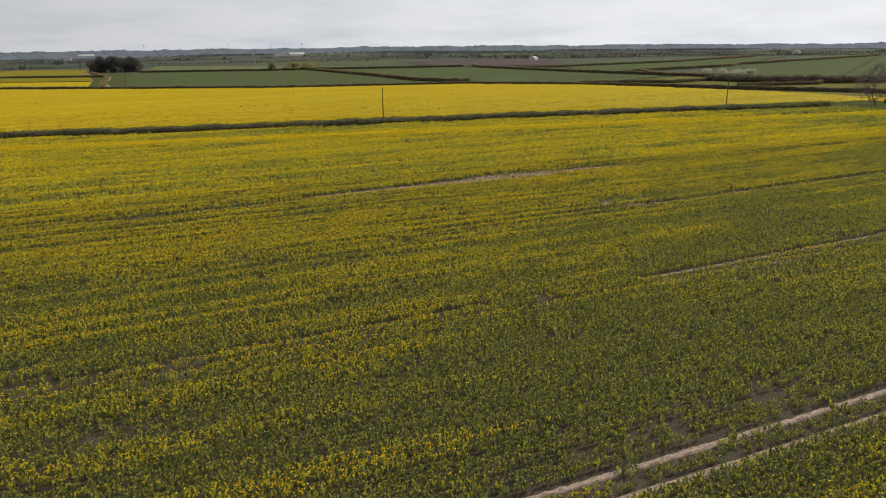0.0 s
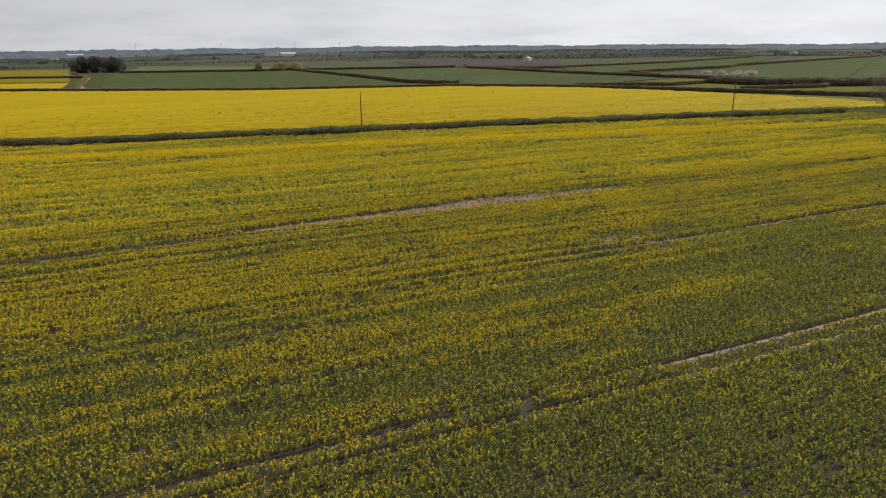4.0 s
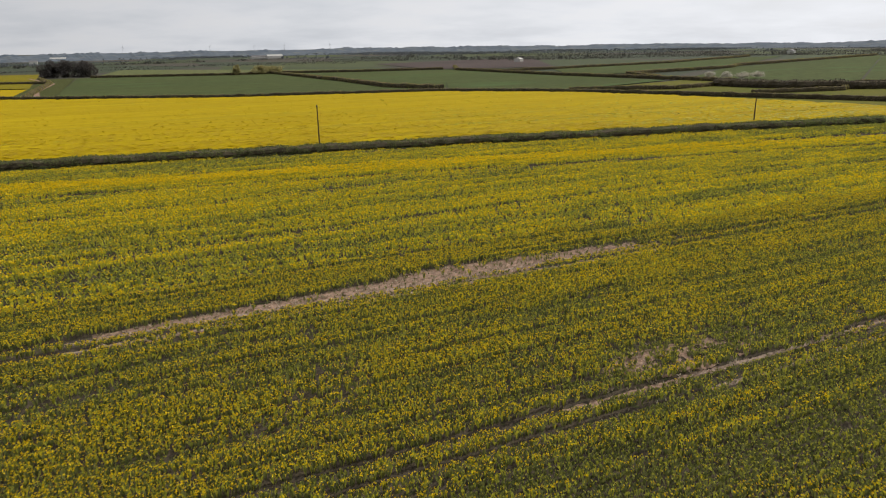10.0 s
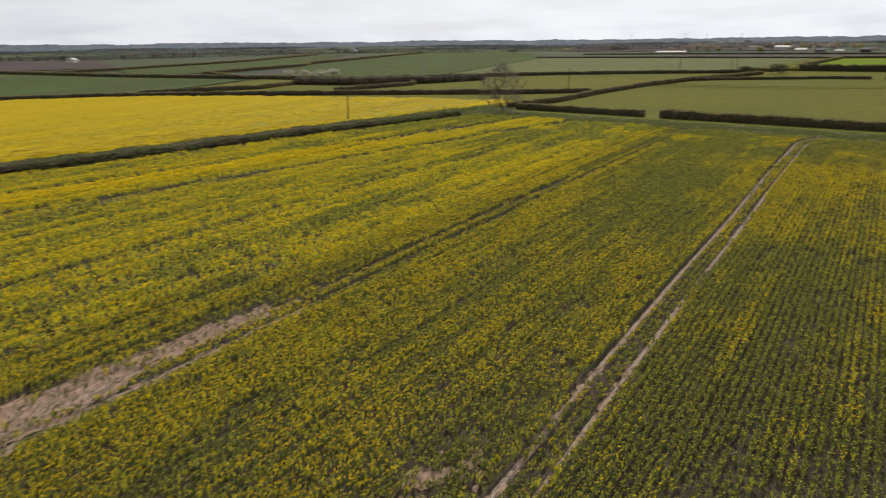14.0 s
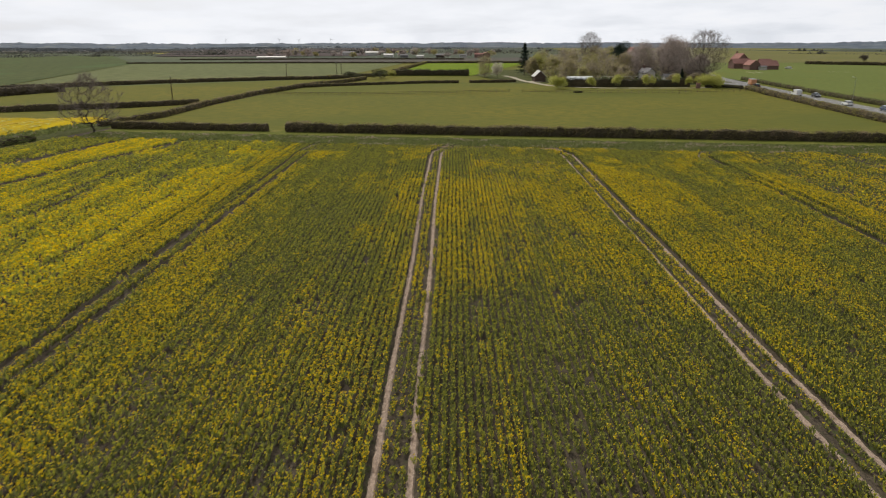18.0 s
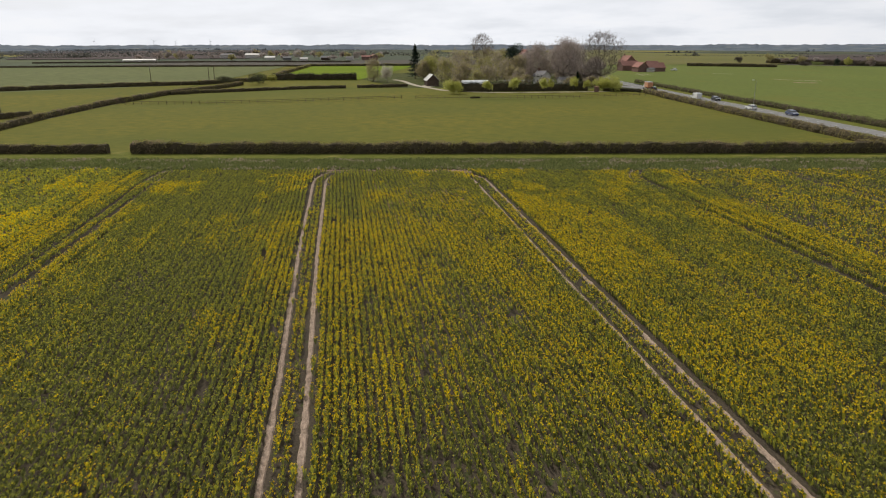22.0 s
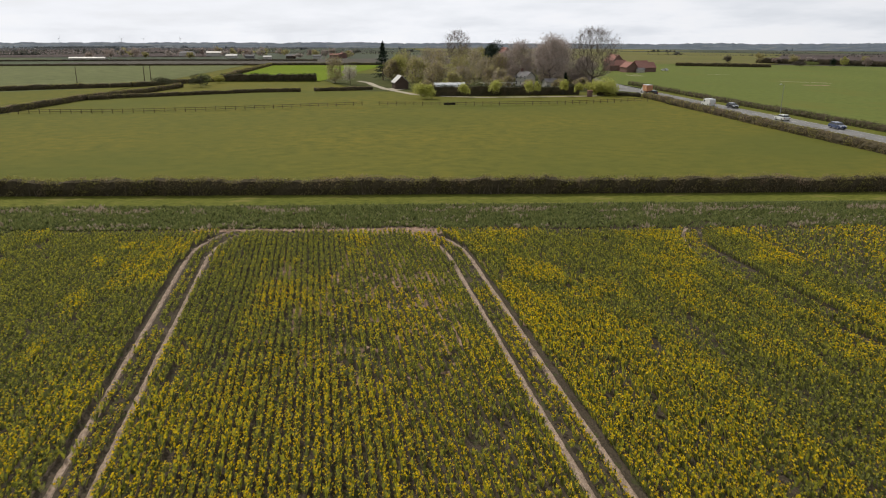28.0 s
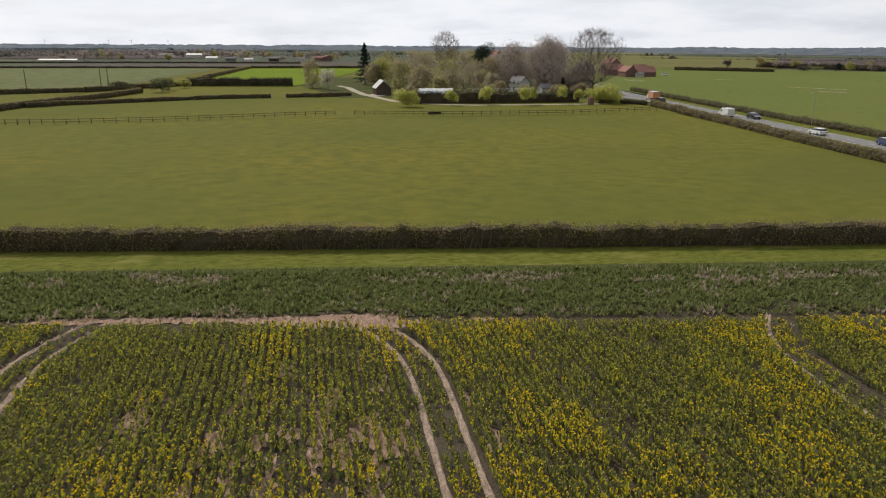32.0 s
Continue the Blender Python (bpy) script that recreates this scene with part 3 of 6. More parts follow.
def headland_bare(x, y):
    """The trampled strip where machines turn at the field end: widest between two tramlines."""
    band = np.abs(x - 184.6 - 0.143 * y - 0.8 * (vnoise(y / 9.0, y * 0, 82) - 0.5)) < 0.25 + 0.75 * np.exp(-((y - 51) / 6.0) ** 2) + 0.7 * fbm(x / 5, y / 4, 83) * np.exp(-((y - 60) / 16.0) ** 4)
    turn = np.exp(-((y - 60) / 15.0) ** 4)
    return band * np.clip(turn * 1.15 + 1.7 * (fbm(x / 4, y / 6, 85) - 0.50), 0, 0.97)


def bareness(x, y):
    """0 where the crop is full, 1 where nothing grows."""
    k = np.zeros(np.shape(x))
    for i in range(len(TRAMS)):
        off = y - tram_y(i, x)
        for wheel in (-0.92, 0.92):
            half = np.where(dry_track(i, x), 0.27, 0.33) + np.where((x < 95) & (i < 7), 0.03, 0.0) + (0.10 if i == 3 else 0.0) * np.clip((x - 160) / 15.0, 0, 1) - (0.17 if i == 3 else 0.0) * np.clip((112 - x) / 20.0, 0, 1)
            k = np.maximum(k, (np.abs(off - wheel) < half + 0.20 * (vnoise(x / 1.3, y * 0 + i, 60 + i) - 0.4)) * 1.0)
        k = np.maximum(k, (np.abs(off) < 0.62) * 0.22 * dry_track(i, x))
    edge = north_edge(x) - y
    for o in (16.5, 29.5):
        k = np.maximum(k, (np.abs(edge - o - 1.5 * (vnoise(x / 30, x * 0, 66) - 0.5)) < (1.5 if o < 20 else 1.1)) * 0.95)
    e = fbm(x / 5.0, y / 1.6, 81)
    strip_ = np.clip(1.25 - np.abs(y - 99.2 - 0.012 * (x - 50)) / (0.5 + 1.7 * np.exp(-((x - 54) / 15.0) ** 2)), 0, 1) * (np.abs(x - 47) < 29)
    k = np.maximum(k, np.clip(strip_ * 1.5 + 2.4 * (e - 0.5), 0, 0.93) * (strip_ > 0.05))
    fine = fbm(x / 1.5, y / 0.9, 87)
    for cx, cy, sx, sy, full in ((60, 75.2, 11.0, 3.4, 0.62), (66, 50.6, 14.0, 1.6, 0.7), (25, 27.2, 10.0, 2.8, 0.6), (172, 56.0, 9.0, 7.0, 0.22)):
        k = np.maximum(k, np.exp(-((x - cx) / sx) ** 2 - ((y - cy) / sy) ** 2) * full * (fine > 0.47))
    return np.maximum(k, headland_bare(x, y))


def dry_litter(x, y):
    """Pale dry soil between the rows, strongest in the middle of the turning place."""
    return (fbm(x / 2.4, y / 0.5, 88) > 0.70 - 0.15 * np.exp(-((x - 174) / 9.0) ** 2 - ((y - 55) / 7.0) ** 2)) * np.exp(-((x - 173) / 15.0) ** 4 - ((y - 56) / 10.5) ** 4) * (np.abs(y - tram_y(4, x)) > 1.6)


def trodden(x, y):
    """Crop between the wheel tracks, driven over and stunted."""
    k = np.zeros(np.shape(x))
    for i in LIGHT:
        k = np.maximum(k, (np.abs(y - tram_y(i, x)) < 0.62) * dry_track(i, x))
    return k


def thin_row(x, y):
    """Stretches of single rows that came up weak and stand lower."""
    row = np.floor(y / 0.8)
    return np.clip((vnoise(x / 16.0, row * 3.7, 35) - 0.63) * 6, 0, 1) * np.clip((y - 70) / 25.0 + 0.5 * (x < 60), 0, 1)


def bloom(x, y):
    """How much of the crop is in flower."""
    north = np.maximum(np.clip((y - 78) / 32.0, 0, 1), 0.8 * np.clip((100 - x) / 40.0, 0, 1))
    end = np.clip((x - 155) / 18.0, 0, 1)
    a = fbm(x / 11.0, y / 4.2, 11)
    c = fbm(x / 40.0, y / 17.0, 13)
    f = 0.64 + 0.16 * np.clip((30 - x) / 30.0, 0, 1) + 1.25 * (a - 0.5) + 0.8 * (c - 0.5) + 0.32 * np.exp(-((x - 148) / 32.0) ** 2 - ((y - 50) / 17.0) ** 4) - 0.14 * np.clip((110 - x) / 30.0, 0, 1)
    f = f + 0.42 * np.clip((y - 72) / 85.0, -0.4, 1) - 0.20 * np.exp(-((y - 35) / 5.5) ** 2) * np.clip((x - 90) / 30.0, 0, 1)
    f = f - 0.98 * np.exp(-((x - 36) / 24.0) ** 2 - ((y - 31) / 13.0) ** 2) - 0.2 * np.exp(-((x - 58) / 18.0) ** 2 - ((y - 60) / 9.0) ** 2) + 0.44 * np.exp(-((x - 34) / 28.0) ** 2 - ((y - 80) / 22.0) ** 2)
    f = f - 0.24 * np.exp(-((x - 80) / 32.0) ** 4 - ((y - 48) / 22.0) ** 4) - 0.14 * np.exp(-((x - 140) / 20.0) ** 2 - ((y - 84) / 12.0) ** 2) + 0.14 * np.exp(-((x - 158) / 26.0) ** 2 - ((y - 45) / 11.0) ** 4)
    f = f - 0.28 * np.clip((x - 145) / 20.0, 0, 1) * np.clip((y - 92) / 15.0, 0, 1) + 0.3 * np.exp(-((x - 186 - 0.143 * (y - 21)) / 4.0) ** 2 - ((y - 34) / 14.0) ** 4)
    f = f + 0.10 * north + 0.22 * np.clip((y - 88) / 20.0, 0, 1) * np.clip((110 - x) / 40.0, 0, 1) - 0.36 * np.clip((x - 100) / 40.0, 0, 1) * np.exp(-((y - 83) / 10.0) ** 4)
    # towards the field end the flowers stand in patches
    f = f + end * (3.0 * (fbm(x / 4.5, y / 3.6, 12) - 0.5) - 0.16 - 0.26 * np.clip((y - 42) / 8.0, 0, 1) - 0.30 * np.exp(-((y - 67) / 8.0) ** 2) * np.clip((186 - x) / 6.0, 0, 1))
    f = f - 0.6 * np.exp(-((east_edge(y) - x) / 9.0) ** 2) * np.clip((y - 95) / 20.0, 0, 1)
    edge = north_edge(x) - y
    f = f + (0.9 + 0.6 * np.clip((130 - x) / 30.0, 0, 1)) * np.exp(-((edge - 23) / 5.5) ** 4) - (0.24 * np.clip((edge - 29) / 4.0, 0, 1) + 0.06 * np.clip((x - 30) / 40.0, 0, 1)) * np.clip((y - 98) / 15.0, 0, 1)
    f = f + 0.8 * (fbm(x / 1.7, y / 1.1, 15) - 0.5) + 0.55 * (vnoise(x / 9.0, y / 0.5, 18) - 0.5) + (0.22 + 1.15 * north) * (vnoise(x / 75.0, y / 1.2, 16) - 0.5)
    f = f + 0.75 * np.clip((y - 78) / 32.0, 0, 1) * (vnoise(x / 95.0, y / 2.7, 17) - 0.5) - 0.62 * np.exp(-(np.clip(edge, 0, 99) / 15.0) ** 8)
    f = f - 0.5 * thin_row(x, y)
    for yy in TRAMS:
        f = f + 0.10 * np.exp(-((np.abs(y - yy) - 2.4) / 1.2) ** 2)
    return 0.03 + 0.95 / (1 + np.exp(-(f - 0.5) * 5.5))


def plants(b, x, y, scale, ntip, small, wide=1.0, squeeze=0.86, gold=0.0, tall=1.0, power=1.0, nleaf=3, least=0.10):
    """Bushy plants: lance leaves that lean out of the row, and many small bud and flower heads over them."""
    n = len(x)
    fl = bloom(x, y)
    h = (0.66 + 0.30 * fbm(x / 3.1, y / 1.3, 21) + rng.uniform(-0.09, 0.09, n)) * (0.86 + 0.24 * fl) * (0.84 + 0.32 * vnoise(x / 75.0, y / 1.2, 16)) * tall * (1 - 0.35 * thin_row(x, y)) * (1 - 0.42 * trodden(x, y))
    base = np.stack([x, y, np.zeros(n)], 1)
    turn0 = rng.uniform(0, 6.28, n)
    up = np.array([[0, 0, 1.0]])
    for k in range(nleaf):
        a = turn0 + k * 6.28 / nleaf + rng.uniform(-0.5, 0.5, n)
        out = np.stack([np.cos(a), np.sin(a) * squeeze, np.zeros(n)], 1)
        side = np.stack([-np.sin(a), np.cos(a) * squeeze, np.zeros(n)], 1)
        r, w = rng.uniform(0.09, 0.23, n)[:, None] * scale * wide, rng.uniform(0.05, 0.10, n)[:, None] * scale * wide
        z0, zm, z1 = ((h * rng.uniform(lo, hi, n))[:, None] for lo, hi in ((0.02, 0.25), (0.50, 0.74), (0.72, 0.98)))
        tilt = up * (rng.uniform(-0.10, 0.10, n) * scale)[:, None]
        mid = base + out * r * 0.75 + up * zm
        q = np.stack([base + out * r * 0.3 + up * z0, mid + side * w + tilt, base + out * r * 1.2 + up * z1, mid - side * w - tilt], 1)
        ripe = rng.uniform(0, 1, n) < least + (0.25 + gold) * fl
        b.faces(q[ripe], 2)
        b.faces(q[~ripe], 0)
    for k in range(ntip):
        u0 = rng.uniform(0, 1, n)
        yes = u0 < fl ** power
        a, r = rng.uniform(0, 6.28, n), rng.uniform(0.0, 1.0, n) ** 0.6 * 0.23 * wide
        c = base + np.stack([np.cos(a) * r * scale, np.sin(a) * r * scale * squeeze, h * (rng.uniform(0.88, 1.08, n) - 0.8 * r)], 1)
        s = rng.uniform(0.030, 0.060, n) * small
        u = rng.normal(size=(n, 3))
        u /= np.linalg.norm(u, axis=1, keepdims=True)
        v = np.cross(u, rng.normal(size=(n, 3)))
        v /= np.linalg.norm(v, axis=1, keepdims=True)
        u, v = u * s[:, None], v * s[:, None]
        q = np.stack([c + u, c - u * 0.5 + v * 0.87, c - u * 0.5 - v * 0.87], 1)
        b.faces(q[yes], 1)
        some = ~yes & (rng.uniform(0, 1, n) < 0.70)
        b.faces(q[some], 2)
        b.faces(q[~yes & ~some], 0)


def drilled(x0, x1, y0, y1, row, step):
    """Plants in drilled rows that run along x, unevenly spaced."""
    xs, ys = np.arange(x0, x1, step), np.arange(y0, y1, row)
    x, y = (a.ravel() for a in np.meshgrid(xs, ys))
    x = x + rng.uniform(-0.5, 0.5, len(x)) * step
    y = y + rng.normal(0, 0.04, len(x)) + 0.05 * np.sin(x / 7.0)
    keep = (y < north_edge(x) - 0.3) & (x < east_edge(y) + 0.4) & (x > -0.17 * y - 14)
    keep &= rng.uniform(0, 1, len(x)) > bareness(x, y)
    keep &= (fbm(x / 9.0, y / 4.0, 33) < 0.68) | (rng.uniform(0, 1, len(x)) < 0.72)
    gaps = fbm(x / 2.2, y / 0.9, 31)
    keep &= (gaps > 0.27) | (rng.uniform(0, 1, len(x)) < 0.45)
    return x[keep], y[keep]


def build_crop():
    b = Build()
    for x0, x1, y0, y1 in ((-22, 80, 18, 108), (80, 198, 18, 104)):
        plants(b, *drilled(x0, x1, y0, y1, 0.5, 0.28), 1.0, 7, 1.28, 1.12, tall=0.80, power=1.6, nleaf=4)
    for x0, x1, y0, y1 in ((-60, 80, 108, 232), (80, 208, 104, 184), (-40, -22, 18, 108)):
        plants(b, *drilled(x0, x1, y0, y1, 0.8, 0.5), 1.7, 7, 2.35, 1.2, 0.9, 0.45, least=0.40)
    # one pass of the drill before the ditch came up thick and is in full flower
    x, y = drilled(-40, 150, 132, 205, 0.8, 0.5)
    thick = np.abs(north_edge(x) - y - 20.5 - 2.0 * (vnoise(x / 25.0, x * 0, 91) - 0.5)) < 4.6
    plants(b, x[thick], y[thick] + 0.35, 1.7, 9, 2.5, 1.2, 0.9, 0.6, tall=1.12, least=0.5)
    plants(b, *drilled(-24, 60, -45, 18, 0.8, 0.5), 1.5, 4, 1.9, 1.0, 0.8, tall=0.9)
    plants(b, *drilled(60, 198, -62, 18, 0.8, 0.5), 1.5, 5, 1.9, 1.0, 0.8, tall=0.9)
    tagged(part("rape_crop", b, ["crop_leaf", "flower", "crop_bud"]), "rows of green oilseed rape plants partly in yellow flower", "crop", "", "stuff")


build_crop()

for i in range(len(TRAMS)):
    for wheel in (-0.92, 0.92):
        for lo, hi in LIGHT.get(i, ()):
            if i == 5 and lo > 100 and wheel < 0:
                continue
            hi = min(hi, float(east_edge(TRAMS[i])) + 1.6)
            xs = np.arange(lo, hi, 0.8)
            rut("wheel_track", np.stack([xs, tram_y(i, xs) + wheel], 1), 0.32 if i in (2, 5) and lo > 100 else 0.36 if i in (3, 4) else 0.41, "track", "dry bare wheel track through the crop", 50 + 3 * i)


def build_bare():
    """Dry crust where no crop grows."""
    for name, x0, x1, y0, y1, label in (("bare_strip", 22, 78, 95.5, 103.5, "dry bare soil strip in the crop"), ("bare_patch", 48, 80, 71, 81, "thin bare soil patch beside the wheel tracks"), ("headland_soil", 184, 201, 8, 112, "dry trampled soil along the headland"), ("dry_patch", 152, 190, 43, 70, "dry pale soil showing between thin rows")):
        st = 0.25
        xs, ys = np.meshgrid(np.arange(x0, x1, st), np.arange(y0, y1, st))
        x, y = xs.ravel(), ys.ravel()
        on = {"headland_soil": headland_bare, "dry_patch": dry_litter}.get(name, bareness)(x + st / 2, y + st / 2) > 0.42
        x, y = x[on], y[on]
        z = np.zeros(len(x)) + 0.008
        zj = lambda xx, yy: 0.008 + 0.07 * vnoise(xx * 3, yy * 3, 5)
        jx = lambda a, c: a + 0.5 * (vnoise(a * 2.3, c * 2.3, 8) - 0.5)
        jy = lambda a, c: c + 0.5 * (vnoise(a * 2.3, c * 2.3, 9) - 0.5)
        q = [(x, y), (x + st, y), (x + st, y + st), (x, y + st)]
        b = Build().faces(np.stack([np.stack([jx(a, c), jy(a, c), zj(a, c)], 1) for a, c in q], 1))
        tagged(part(name, b, "crust"), label, "soil", "", "structure")


build_bare()


def tufts(name, x, y, hmin, hmax, mats, label, category, spread=0.22, width=0.05, per=4, mat_pick=None):
    """Upright blades in tufts: rank grass, reeds, unflowered crop."""
    n = len(x)
    b = Build()
    z = ground_z(x, y)
    h = rng.uniform(hmin, hmax, n) * (0.6 + 0.8 * fbm(x / 2.5, y / 2.5, 71))
    pick = (rng.uniform(0, 1, n) < 0.12).astype(int) if mat_pick is None else mat_pick
    for k in range(per):
        a = rng.uniform(0, 6.28, n)
        out = np.stack([np.cos(a), np.sin(a), np.zeros(n)], 1)
        side = np.stack([-np.sin(a), np.cos(a), np.zeros(n)], 1)
        p = np.stack([x, y, z], 1)
        hk = (h * rng.uniform(0.6, 1.05, n))[:, None]
        sp = spread * rng.uniform(0.4, 1.2, n)[:, None]
        up = np.array([[0, 0, 1.0]])
        q = np.stack([p - side * width * 0.5, p + out * sp * 0.55 + up * hk * 0.62 + side * width, p + out * sp + up * hk, p + out * sp * 0.5 + up * hk * 0.58 - side * width], 1)
        for m in range(len(mats)):
            b.faces(q[pick == m], m)
    return tagged(part(name, b, mats), label, category, "", "stuff")


def stubble():
    """Stalks and weeds on the bare strips."""
    xs, ys = [], []
    for x0, x1, y0, y1, n in ((22, 78, 95.5, 103.5, 5200), (46, 80, 70, 82, 2600), (184, 200, 20, 100, 4200)):
        x, y = rng.uniform(x0, x1, n), rng.uniform(y0, y1, n)
        k = (bareness(x, y) > 0.25) & (rng.uniform(0, 1, n) < 0.55)
        xs.append(x[k]), ys.append(y[k])
    x, y = np.concatenate(xs), np.concatenate(ys)
    pick = (rng.uniform(0, 1, len(x)) < 0.62).astype(int)
    tufts("stubble", x, y, 0.12, 0.42, ["crop_leaf", "straw"], "dry stalks and weeds on bare soil", "growth", 0.22, 0.05, 3, pick)


stubble()


def headland():
    n = 30000
    y = rng.uniform(-50, 150, n)
    lo, hi = east_edge(y) + 1.9, hedge_x(y) - 7.4
    x = lo + (hi - lo) * rng.uniform(0, 1, n) ** 0.95
    keep = (rng.uniform(0, 1, n) > bareness(x, y)) | (x > east_edge(y) + 4.5)
    x, y = x[keep], y[keep]
    strip_ = np.exp(-((x - 196.4 - 0.143 * y + 3.2) / 1.8) ** 2) + 0.8 * np.exp(-((x - 185.4 - 0.143 * y) / 1.1) ** 2)
    dry = ((fbm(x / 1.5, y / 3.0, 93) > 0.64 - 0.13 * strip_) & (rng.uniform(0, 1, len(x)) < 0.2 + 0.45 * strip_)).astype(int)
    tufts("headland_growth", x, y, 0.25, 0.6, ["rank", "straw"], "dark green unflowered growth along the field headland", "growth", 0.24, 0.075, 4, dry)


headland()

# ---- ditch and second rape field ----


def ditch():
    xs = np.arange(-120, 232, 3.0)
    y0 = north_edge(xs)
    prof = ((0.0, 0.03), (1.2, -0.32), (2.6, -0.30), (4.2, 0.25), (6.5, 0.42), (10.5, 0.30), (13.0, 0.03))
    rows = [np.stack([xs, y0 + o, np.full(len(xs), z) + 0.15 * (fbm(xs / 4, y0 * 0 + o, 15) - 0.5)], 1) for o, z in prof]
    n = len(xs)
    b = Build()
    i = np.arange(n - 1)
    for k in range(len(rows) - 1):
        b.shared(np.concatenate([rows[k], rows[k + 1]]), np.stack([i, i + 1, i + n + 1, i + n], 1))
    tagged(part("ditch_bank", b, "grass_dark"), "ditch with a grassy far bank between two rape fields", "ditch", "", "structure")
    n = 9000
    x = rng.uniform(-60, 228, n)
    tufts("ditch_growth", x, north_edge(x) + rng.uniform(6.5, 13.8, n), 0.5, 1.1, ["rank", "straw"], "rank green grass on the ditch bank", "growth", 0.5, 0.17, 3, (rng.uniform(0, 1, n) < 0.04).astype(int))


ditch()


def second_field():
    """A dense canopy of rape in full flower."""
    b = Build()
    st = 2.2
    xs, ys = np.meshgrid(np.arange(-150, 275, st), np.arange(150, 510, st))
    x, y = xs.ravel(), ys.ravel()

    def inside(x, y):
        far = np.interp(x, [-160, -80, -5, 75, 165, 206, 224, 236, 240], [520, 484, 430, 376, 346, 300, 255, 200, 150])
        return (y > north_edge(x) + 13) & (y < far - 3)

    on = inside(x + st / 2, y + st / 2)
    x, y = x[on], y[on]
    zf = lambda a, c: (0.95 + 0.12 * fbm(a / 9.0, c / 4.0, 17) - 0.25 * (np.abs(((c + 0.222 * a) % 24) - 12) < 1.3)) * np.clip((c - north_edge(a) - 11.5) / 4.0, 0.02, 1)
    gx, gy = np.round(np.concatenate([x, x + st, x + st, x]), 3), np.round(np.concatenate([y, y, y + st, y + st]), 3)
    spots_, which = np.unique(np.stack([gx, gy], 1), axis=0, return_inverse=True)
    b.shared(np.column_stack([spots_, zf(spots_[:, 0], spots_[:, 1])]), which.reshape(4, -1).T)
    tagged(part("rape_canopy", b, "far_rape", smooth=True), "dense bright yellow rape field in full flower", "crop", "", "stuff")
    n = 90000
    x, y = rng.uniform(-110, 262, n), rng.uniform(165, 430, n)
    keep = inside(x, y) & (x < 236) & (rng.uniform(0, 1, n) < 0.9 * np.exp(-((y - north_edge(x) - 13) / 45.0) ** 2) + 0.10)
    x, y = x[keep], y[keep]
    n = len(x)
    row = (y + 0.222 * x)
    weak = vnoise(x / 45.0, np.floor(row / 1.4) * 3.3, 20) > 0.80
    tram = np.abs((row % 24) - 12) < 0.5
    keep = ~(weak | tram) | (rng.uniform(0, 1, n) < 0.15)
    x, y, row = x[keep], y[keep], row[keep]
    n = len(x)
    z = zf(x, y) + rng.uniform(0.02, 0.12, n)
    green = fbm(x / 60.0, row / 2.6, 19) < 0.28 + 0.12 * np.clip((x - 60) / 60.0, 0, 1) + 0.20 * np.clip((x - 120) / 90.0, 0, 1)
    p = np.stack([x, y, z], 1)
    l = np.array([[0.976, -0.217, 0.0]]) * rng.uniform(0.35, 0.9, (n, 1)) + [[0, 0, 1]] * rng.uniform(-0.08, 0.08, (n, 1))
    w = np.array([[0.217, 0.976, 0.0]]) * rng.uniform(0.14, 0.30, (n, 1)) + [[0, 0, 1]] * rng.uniform(-0.06, 0.06, (n, 1))
    q = np.stack([p - l, p + w, p + l, p - w], 1)
    b = Build().faces(q[~green], 0).faces(q[green], 1)
    tagged(part("rape_heads", b, ["flower_far", "crop_bud"]), "yellow flower heads standing above the rape canopy", "crop", "", "stuff")


second_field()

# ---- hedges ----


